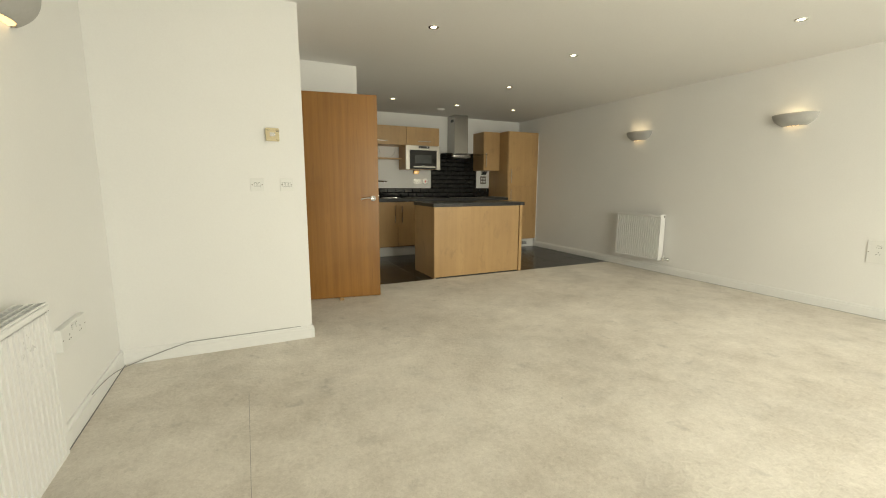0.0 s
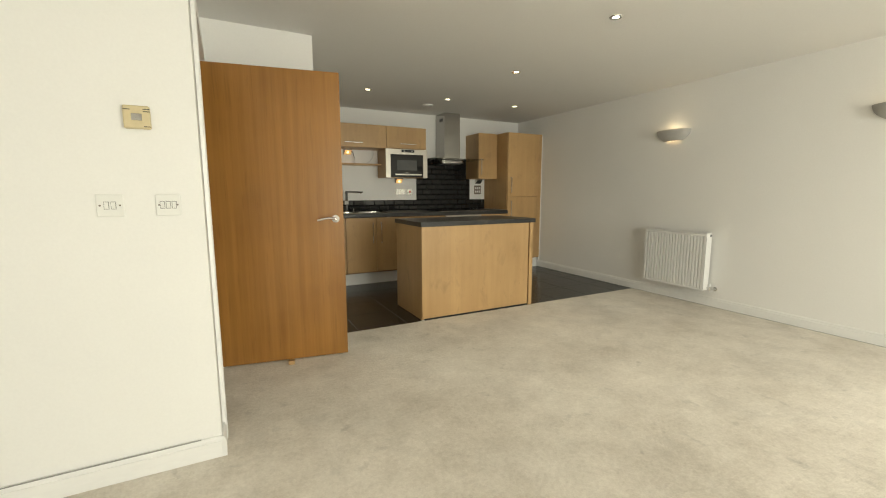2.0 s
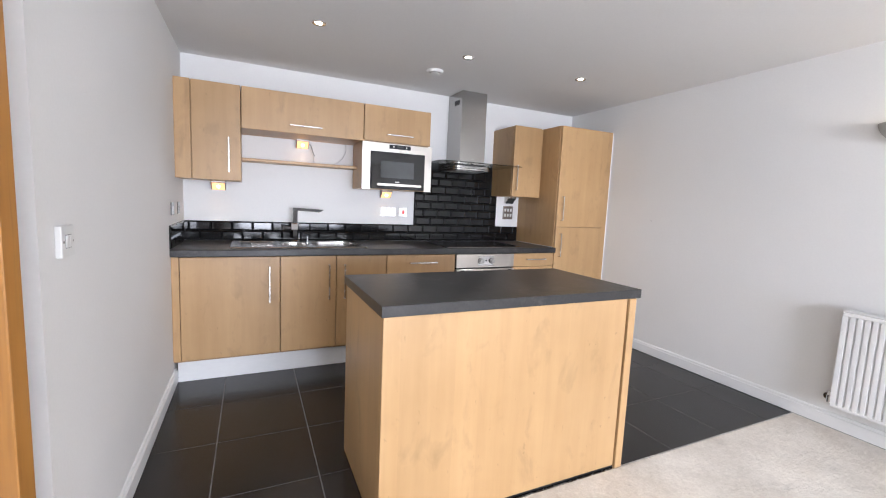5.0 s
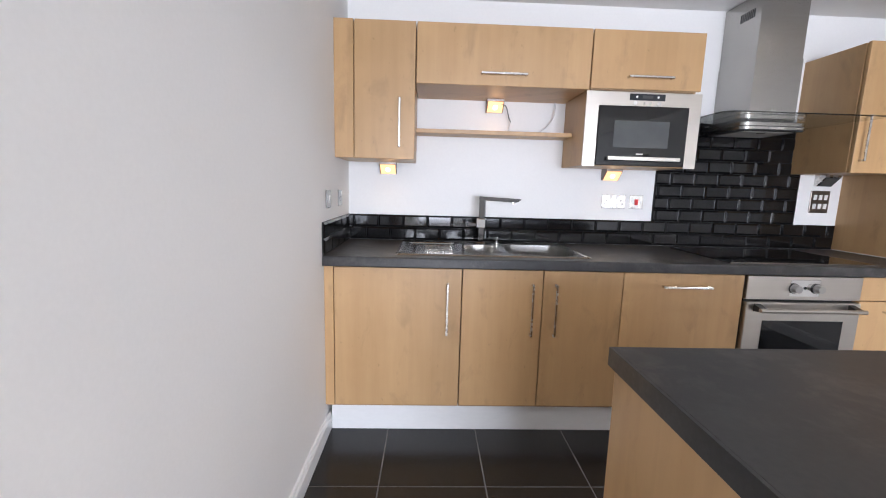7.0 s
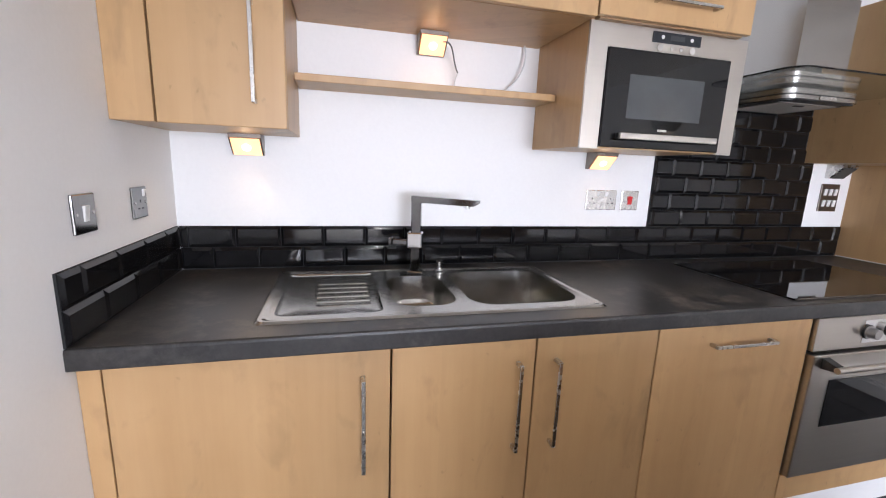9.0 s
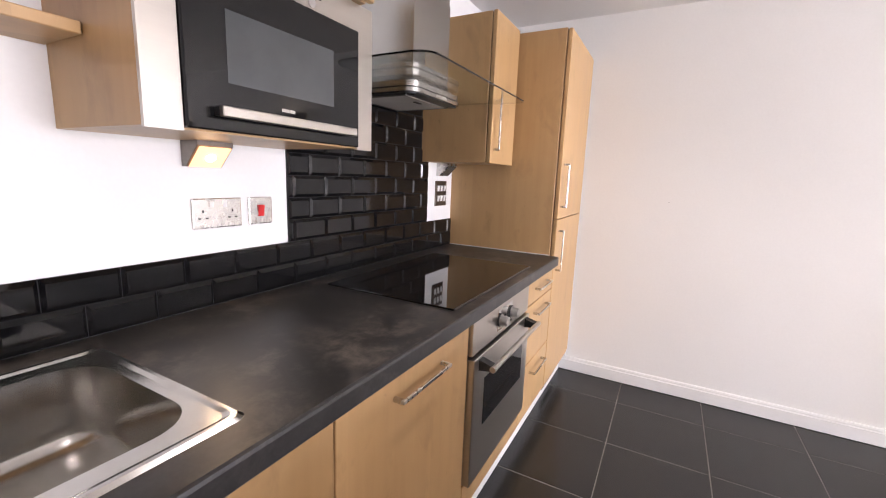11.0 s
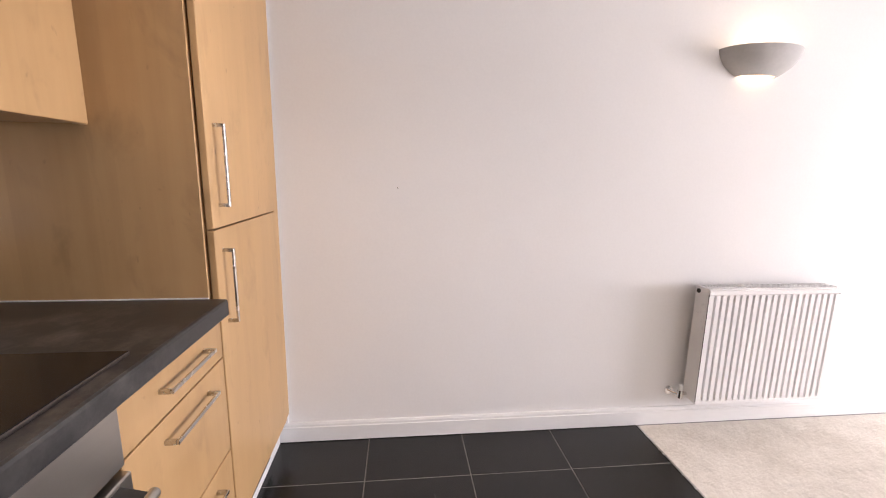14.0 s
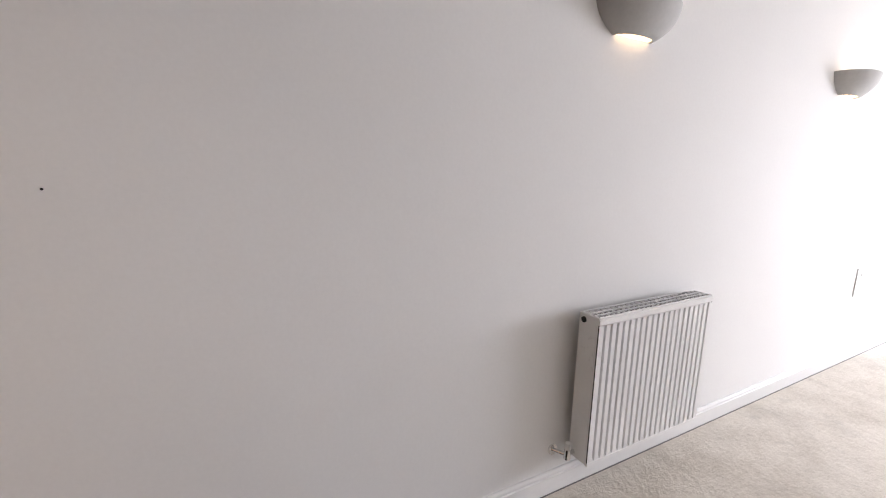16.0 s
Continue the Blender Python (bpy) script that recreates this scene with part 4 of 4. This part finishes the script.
front("door", unit, 1.308, 1.892, UY, 1.776, UZ1, (1.496, 1.730, 1.836, 1.836))
unit = wall_cabinet(2.762, 3.075, UZ0 + 0.004, UZ1 - 0.006, "narrow beech laminate wall unit beside the hood")
part("filler", box(3.076, 3.115, UY + 0.03, UY + 0.045, UZ0 + 0.004, UZ1 - 0.006), BEECH, unit)
front("door", unit, 2.762, 3.076, UY, UZ0, UZ1, (2.800, 2.800, 1.450, 1.690))

shelf = thing("shelf", (0.86, -0.05, 1.54), "thin beech laminate shelf under the wall unit", "shelf")
part("board", box(0.412, 1.306, -0.125, YB, 1.555, 1.578, bevel=0.002), BEECH, shelf)

mw = thing("microwave", (1.62, -0.2, UZ0), "built-in microwave with stainless frame and black door", "microwave")
MY, MX0, MX1, MZ0, MZ1 = -0.304, 1.308, 1.926, 1.387, 1.774      # its front
part("body", box(1.365, 1.868, MY + 0.015, 0.0, UZ0 + 0.02, 1.765), BLACK_PLASTIC, mw)
part("surround", prism(bmesh.new(), [(MX0, MZ0), (1.375, MZ0), (1.375, 1.704), (1.862, 1.704), (1.862, MZ0), (MX1, MZ0), (MX1, MZ1), (MX0, MZ1)], "y", MY - 0.004, MY + 0.006), STEEL_H, mw, "brushed stainless surround")
mdoor = part("door", box(1.377, 1.860, MY - 0.012, MY + 0.010, MZ0 + 0.006, 1.702, bevel=0.003), BLACK_GLASS, mw, "black glass door")
part("window", box(1.463, 1.760, MY - 0.0128, MY - 0.012, 1.488, 1.626), OVEN_WINDOW, mdoor, "grey see-through window")
part("handle", box(1.431, 1.822, MY - 0.040, MY - 0.026, 1.419, 1.440, bevel=0.002), STEEL_H, mdoor, "flat steel handle bar")
for x in (1.443, 1.810):
    part("handle_bracket", box(x - 0.012, x + 0.012, MY - 0.026, MY - 0.012, 1.421, 1.438), BLACK_PLASTIC, mdoor)
part("maker_badge", box(1.592, 1.630, MY - 0.0135, MY - 0.012, 1.452, 1.459), NICKEL, mdoor, "small silver badge")
part("display", box(1.536, 1.727, MY - 0.0065, MY - 0.004, 1.732, 1.766, bevel=0.001), SCREEN, mw, "black display panel")
for x in (1.574, 1.689):
    part("display_button", rod(bmesh.new(), (x, MY - 0.0078, 1.750), (x, MY - 0.0065, 1.750), 0.006, seg=14), PLASTIC, mw)
part("display_digits", box(1.604, 1.660, MY - 0.0069, MY - 0.0065, 1.742, 1.758), OVEN_WINDOW, mw)
for x, r in ((1.567, 0.011), (1.614, 0.006), (1.650, 0.006), (1.695, 0.011)):
    part("button", rod(bmesh.new(), (x, MY - 0.008, 1.7175), (x, MY - 0.004, 1.7175), r, seg=18), CHROME, mw)

# cooker hood
hood = thing("cooker_hood", (2.36, -0.15, 1.6), "stainless steel chimney hood with clear glass canopy", "cooker hood")
ch = part("chimney", box(2.232, 2.492, -0.250, YB, 1.664, CEIL - 0.002, bevel=0.002), HOOD_STEEL, hood)
bm = bmesh.new()
for k in range(8):
    bx(bm, 2.2305, 2.232, -0.20 + k * 0.014, -0.193 + k * 0.014, 2.21, 2.255)
part("vent_slots", bm, BLACK_PLASTIC, ch, "dark vent slots")
part("chimney_sleeve", box(2.2300, 2.4940, -0.2520, YB, 1.67, 1.99), HOOD_STEEL, ch)
part("badge", box(2.35, 2.38, -0.2530, -0.2520, 1.715, 1.721), NICKEL, ch)


def hood_plan(inset):
    x0, x1, y0, y1, r = 2.165 + inset, 2.547 - inset, -0.298 + inset, YB, 0.05
    pts = [(x1, y1), (x0, y1)]
    for k in range(7):
        a = math.pi + k / 6 * math.pi / 2
        pts.append((x0 + r + r * math.cos(a), y0 + r + r * math.sin(a)))
    for k in range(7):
        a = 1.5 * math.pi + k / 6 * math.pi / 2
        pts.append((x1 - r + r * math.cos(a), y0 + r + r * math.sin(a)))
    return pts


part("lower_body", prism(bmesh.new(), hood_plan(0), "z", 1.610, 1.624), HOOD_STEEL, hood, smooth=True)
part("body_groove", prism(bmesh.new(), hood_plan(0.004), "z", 1.624, 1.629), BLACK_PLASTIC, hood)
part("upper_body", prism(bmesh.new(), hood_plan(0.003), "z", 1.629, 1.648), HOOD_STEEL, hood, smooth=True)
part("underside_frame", prism(bmesh.new(), hood_plan(0.008), "z", 1.607, 1.610), BLACK_PLASTIC, hood, "dark frame under the hood")
filt = part("filter", box(2.215, 2.50, -0.228, 0.0, 1.604, 1.607), FILTER, hood, "grey mesh grease filter")
for lim in ((2.209, 2.5055, -0.234, -0.2285), (2.209, 2.2145, -0.228, 0.0), (2.5005, 2.506, -0.228, 0.0)):
    part("filter_edge", box(*lim, 1.602, 1.607, bevel=0.001), STEEL, filt, "bright steel filter edge")
part("filter_catch", box(2.335, 2.380, -0.200, -0.186, 1.601, 1.604, bevel=0.001), BLACK_PLASTIC, filt)
strip = [(x, z + 1.6175) for x, z in rounded(2.315, 2.400, -0.0065, 0.0065, 0.006)]
part("switch_strip", prism(bmesh.new(), strip, "y", -0.3005, -0.2975), NICKEL, hood, "pale oval switch strip")
for x in (2.20, 2.515):
    part("hood_lamp", rod(bmesh.new(), (x, -0.262, 1.604), (x, -0.262, 1.607), 0.020, seg=20), OVEN_WINDOW, hood)
pts = [(2.775, -0.02), (1.935, -0.02)]
for cx, cy, s in ((1.995, -0.435, 2), (2.745, -0.467, 3)):
    r = 0.06 if s == 2 else 0.03
    pts += [(cx + r * math.cos((s + k / 6) * math.pi / 2), cy + r * math.sin((s + k / 6) * math.pi / 2)) for k in range(7)]
part("canopy_mount", prism(bmesh.new(), hood_plan(0.03), "z", 1.648, 1.6568), BLACK_PLASTIC, hood, "dark mount under the glass")
part("glass_canopy", prism(bmesh.new(), pts, "z", 1.657, 1.663), GLASS, hood, "clear glass canopy")

# ---- small kitchen fittings ----
cabinet_light((0.243, YB, UZ0 + 0.003))
cabinet_light((0.872, YB, 1.771))
cabinet_light((1.612, YB, UZ0 + 0.002))
cabinet_light((2.985, YB, UZ0 + 0.003), lit=False)
wire = thing("light_cable", (0.95, 0.0, 1.6), "thin loose cable hanging below the wall unit", "cable")
part("dark_wire", tube(bmesh.new(), bezier((0.905, -0.02, 1.742), (0.95, -0.03, 1.75), (0.94, -0.01, 1.69), (0.972, 0.01, 1.65)), 0.0028), CABLE, wire)
part("pale_wire", tube(bmesh.new(), bezier((0.972, 0.01, 1.65), (0.96, 0.02, 1.62), (0.965, 0.02, 1.60), (0.968, 0.02, 1.578)), 0.002), PALE_CABLE, wire)
part("pale_wire", tube(bmesh.new(), bezier((1.235, 0.02, 1.772), (1.255, 0.0, 1.68), (1.19, 0.01, 1.60), (1.105, 0.015, 1.580)), 0.003), PALE_CABLE, wire)

plate("double_socket", (1.652, YB, 1.192), 0.150, 0.086, "-y", NICKEL, "brushed steel double socket with white switches", rockers=((-0.02, 0.026, 0.012, 0.020), (0.02, 0.026, 0.012, 0.020)), sockets=((-0.045, -0.004), (0.045, -0.004)))
plate("cooker_switch", (1.796, YB, 1.192), 0.086, 0.086, "-y", NICKEL, "brushed steel switch with red rocker", rockers=((0, 0, 0.020, 0.036),), rocker_mat=RED)
plate("wall_switch", (0, -0.500, 1.180), 0.086, 0.086, "+x", DARKENED_METAL, "brushed steel switch on the wall above the worktop", rockers=((0, 0, 0.018, 0.034),))
plate("wall_socket", (0, -0.235, 1.180), 0.086, 0.086, "+x", DARKENED_METAL, "brushed steel single socket above the worktop", rockers=((0.02, 0.026, 0.012, 0.020),), sockets=((0, -0.006),))
plate("grid_switch", (2.985, YB, 1.225), 0.125, 0.140, "-y", BRONZE, "dark steel grid plate with six white switches", rockers=tuple((u, v, 0.020, 0.032) for v in (-0.028, 0.028) for u in (-0.035, 0, 0.035)), screw=False)

# ---- island ----
IX0, IX1, IY0, IY1, IT0, IT1 = 0.897, 2.207, -2.345, -1.690, 0.874, 0.916
isl = thing("kitchen_island", (1.55, -2.0, 0), "beech laminate kitchen island with drawers and end panels", "kitchen island")
part("body", box(0.935, 2.125, -2.315, -1.768, 0.0, IT0 - 0.001), BEECH_EDGE, isl)
part("end_panel", box(0.905, 0.934, IY0 + 0.0242, IY1 - 0.020, 0.004, IT0 - 0.001, bevel=0.0015), BEECH, isl)
part("end_panel", box(2.130, 2.174, IY0 - 0.004, IY1 - 0.020, 0.004, IT0 - 0.001, bevel=0.0015), BEECH, isl)
part("front_panel", box(0.905, 2.122, IY0 + 0.004, IY0 + 0.024, 0.018, IT0 - 0.001, bevel=0.0015), BEECH, isl)
part("kick_strip", box(0.93, 2.13, IY0 + 0.012, IY0 + 0.028, 0.0, 0.017), BLACK_PLASTIC, isl)
for k, (x0, x1) in enumerate(((0.936, 1.530), (1.532, 2.126))):
    for z0, z1 in ((0.745, 0.868), (0.455, 0.743), (0.10, 0.453)):
        d = part("drawer", box(x0 + 0.002, x1 - 0.002, -1.767, -1.748, z0, z1 - 0.003, bevel=0.0025), BEECH, isl)
part("foot", box(0.906, 0.93, IY0 + 0.008, IY0 + 0.03, 0.0, 0.004), PLASTIC, isl)
part("foot", box(2.133, 2.17, IY0, IY0 + 0.03, 0.0, 0.004), PLASTIC, isl)
itop = thing("island_worktop", (1.55, -2.0, IT0), "charcoal textured laminate worktop on the island", "worktop")
part("board", box(IX0 + 0.008, IX1 - 0.008, IY0 + 0.009, IY1 - 0.008, IT0, IT1), ISLAND_TOP, itop)
for lim in ((IX0 + 0.008, IX1 - 0.008, IY0 + 0.001, IY0 + 0.0089), (IX0 + 0.008, IX1 - 0.008, IY1 - 0.0079, IY1), (IX0, IX0 + 0.0079, IY0 + 0.001, IY1), (IX1 - 0.0079, IX1, IY0 + 0.001, IY1)):
    part("edge_strip", box(*lim, IT0, IT1 - 0.0001, bevel=0.0006), ISLAND_TOP, itop, "charcoal edging strip")

# ---- walls: switches, thermostat, radiators, lights ----
plate("light_switch", (-1.031, -3.72, 1.133), 0.086, 0.086, "-y", PLASTIC, "white two gang light switch", rockers=((-0.011, 0, 0.013, 0.026), (0.011, 0, 0.013, 0.026)))
plate("light_switch", (-0.843, -3.72, 1.133), 0.086, 0.086, "-y", PLASTIC, "white three gang light switch beside the doorway", rockers=((-0.02, 0, 0.013, 0.026), (0, 0, 0.013, 0.026), (0.02, 0, 0.013, 0.026)))
plate("light_switch", (0, -2.268, 1.141), 0.088, 0.088, "+x", PLASTIC, "white two gang surface mounted light switch", rockers=((-0.011, 0, 0.018, 0.034), (0.011, 0, 0.018, 0.034)), thick=0.016)
thermo = thing("thermostat", (-0.918, -3.72, 1.42), "aged cream plastic room thermostat", "thermostat")
part("case", box(-0.961, -0.875, -3.745, -3.72, 1.424, 1.510, bevel=0.006, seg=2), CREAM, thermo)
part("display", box(-0.935, -0.901, -3.747, -3.745, 1.454, 1.480, bevel=0.001), NICKEL, thermo, "small grey display window")
for x, z in ((-0.948, 1.494), (-0.886, 1.497), (-0.886, 1.488), (-0.886, 1.432)):
    part("vent_slot", box(x - 0.011, x + 0.011, -3.7456, -3.745, z - 0.0015, z + 0.0015), BLACK_PLASTIC, thermo)
radiator((XE, -2.564, 0.172), -90, 0.690, 0.596, "white ribbed double panel radiator on the long wall", 20)
radiator((XW, -5.99, 0.150), 90, 1.02, 0.580, "long white ribbed double panel radiator under a wall light", 30)
wall_light((XE, -2.742, 1.850), -90)
wall_light((XE, -4.52, 1.826), -90)
wall_light((XW, -4.69, 1.835), 90)
plate("wall_socket", (XE, -5.26, 0.575), 0.150, 0.200, "-x", PLASTIC, "white socket plate on the long wall", rockers=((0.0, 0.045, 0.03, 0.02),), sockets=((0, -0.01),))
plate("wall_socket", (XW, -4.47, 0.47), 0.290, 0.100, "+x", PLASTIC, "wide white socket plate on the wall beside the radiator", rockers=((-0.02, 0.026, 0.012, 0.018), (0.03, 0.026, 0.012, 0.018)), sockets=((-0.06, -0.004), (0.07, -0.004)), thick=0.028)
nail = thing("wall_plug", (XE, -1.107, 1.21), "tiny dark screw hole in the white wall", "screw")
part("plug", rod(bmesh.new(), (XE - 0.002, -1.107, 1.216), (XE, -1.107, 1.216), 0.0026, seg=10), BLACK_PLASTIC, nail)
cable = thing("floor_cable", (XW + 0.03, -3.76, 0.05), "thin grey cable lying along the skirting", "cable")
pts = bezier((XW + 0.024, -4.35, 0.104), (XW + 0.026, -4.05, 0.09), (XW + 0.03, -3.86, 0.03), (XW + 0.06, -3.755, 0.012), 10)
pts += bezier((XW + 0.06, -3.755, 0.012), (-1.70, -3.745, 0.05), (-1.62, -3.742, 0.075), (-1.50, -3.738, 0.100), 10)[1:]
pts += bezier((-1.50, -3.738, 0.100), (-1.2, -3.734, 0.102), (-1.0, -3.734, 0.101), (-0.80, -3.732, 0.102), 10)[1:]
part("cable", tube(bmesh.new(), pts, 0.0022), GREY_CABLE, cable)

for x, y in ((0.275, -3.73), (1.730, -3.66), (2.61, -5.03), (1.918, -2.340), (0.850, -1.045), (1.880, -1.010), (2.878, -1.050)):
    downlight(x, y, 24 if y > -1.5 else 20)
valve = thing("ceiling_vent", (1.80, -0.605, CEIL), "round white extract vent in the ceiling", "vent")
bm = bmesh.new()
n = 36
rings = [[bm.verts.new((1.80 + r * math.cos(k * math.tau / n), -0.605 + r * math.sin(k * math.tau / n), CEIL + z)) for k in range(n)] for r, z in ((0.066, 0.0), (0.066, -0.008), (0.058, -0.018), (0.046, -0.018), (0.040, -0.004))]
for a, b in zip(rings, rings[1:]):
    for k in range(n):
        bm.faces.new((a[k], a[(k + 1) % n], b[(k + 1) % n], b[k]))
part("rim", bm, PLASTIC, valve, smooth=True)
part("centre_cone", rod(bmesh.new(), (1.80, -0.605, CEIL - 0.022), (1.80, -0.605, CEIL - 0.002), 0.034, 0.028, 28), PLASTIC, valve, smooth=True)
part("dark_gap", rod(bmesh.new(), (1.80, -0.605, CEIL - 0.003), (1.80, -0.605, CEIL - 0.0008), 0.045, seg=28), BLACK_PLASTIC, valve)

# ---- pieces: floor tiles and wall tiles ----
PX, PY, X1, Y1 = 0.4535, 0.4545, 0.307, -0.510


def mesh_of(name, bm, mat):
    bmesh.ops.recalc_face_normals(bm, faces=bm.faces[:])
    me = bpy.data.meshes.new(name)
    bm.to_mesh(me)
    bm.free()
    me.materials.append(mat)
    return me


def piece(name, me, parent, at, rz=0.0, rx=0.0):
    ob = new(name, me)
    ob.parent = parent
    ob.location, ob.rotation_euler = at, (rx, 0, rz)
    return ob


def slab(w, d):
    return mesh_of("floor_tile", box(-w / 2, w / 2, -d / 2, d / 2, -0.008, 0.0, bevel=0.0012), SLATE)


xs = [0.0] + [X1 + k * PX for k in range(8)] + [XE]
ys = [YB, Y1] + [Y1 - k * PY for k in range(1, 5)]
ys[-1] = CARPET_Y
shared = {}
for a, b in zip(xs, xs[1:]):
    for c, d in zip(ys, ys[1:]):
        key = (round(b - a - 0.005, 3), round(c - d - 0.005, 3))
        if key not in shared:
            shared[key] = slab(*key)
        piece("floor_tile", shared[key], tiled, ((a + b) / 2, (c + d) / 2, random.uniform(-0.0003, 0.0003)), rx=random.uniform(-0.0012, 0.0012))

TW, TH = 0.1515, 0.0765


def metro(w, h):
    """A glazed tile with bevelled edges, its back on y = 0, looking to -y."""
    bm = bmesh.new()
    g = 0.0008
    w, h = w / 2 - g, h / 2 - g
    ex, ez = min(0.0085, w * 0.6), 0.0112
    rows = [[bm.verts.new((x, y, z)) for x, z in ((-a, -b), (a, -b), (a, b), (-a, b))]
            for a, b, y in ((w, h, 0.0), (w, h, -0.002), (w - ex, h - ez, -0.0085))]
    for p, q in zip(rows, rows[1:]):
        for k in range(4):
            bm.faces.new((p[k], p[(k + 1) % 4], q[(k + 1) % 4], q[k]))
    bm.faces.new(rows[-1])
    return mesh_of("tile", bm, METRO)


TZ = WT1 + 0.003
bm = box(0.012, 3.115, YB - 0.005, YB, TZ - 0.002, TZ + 2 * TH - 0.001)
bx(bm, 1.905, 2.835, YB - 0.005, YB, TZ + 2 * TH - 0.001, TZ + 10 * TH)
splash = structure("trim_splashback", bm, DARK_GROUT, "splashback of glossy black bevelled metro tiles", "splashback")
bm = box(0, 0.005, -0.622, YB - 0.012, TZ - 0.002, TZ + 2 * TH)
splash_side = structure("trim_splashback_side", bm, DARK_GROUT, "short return of glossy black bevelled metro tiles", "splashback")
metros = {}


def metro_at(x0, x1, z, parent, side=False):
    key = round(x1 - x0, 3)
    if key < 0.012:
        return
    if key not in metros:
        metros[key] = metro(key, TH)
    tilt = random.uniform(-0.006, 0.006)
    if side:
        piece("tile", metros[key], parent, (0.005, (x0 + x1) / 2, z), rz=math.pi / 2 + tilt)
    else:
        piece("tile", metros[key], parent, ((x0 + x1) / 2, YB - 0.005, z), rz=tilt, rx=random.uniform(-0.005, 0.005))


for row in range(10):
    lo, hi = (0.006, 3.114) if row < 2 else (1.905, 2.835)
    x = 2.077 - TW * 20 + (TW / 2 if row % 2 else 0)
    while x < hi:
        a, b = max(lo, x), min(hi, x + TW)
        if b > a:
            metro_at(a, b, TZ + (row + 0.5) * TH, splash)
        x += TW
for row in range(2):
    y = -0.622 - (TW / 2 if row else 0)
    while y < YB - 0.013:
        a, b = max(-0.622, y), min(YB - 0.013, y + TW)
        metro_at(a, b, TZ + (row + 0.5) * TH, splash_side, side=True)
        y += TW
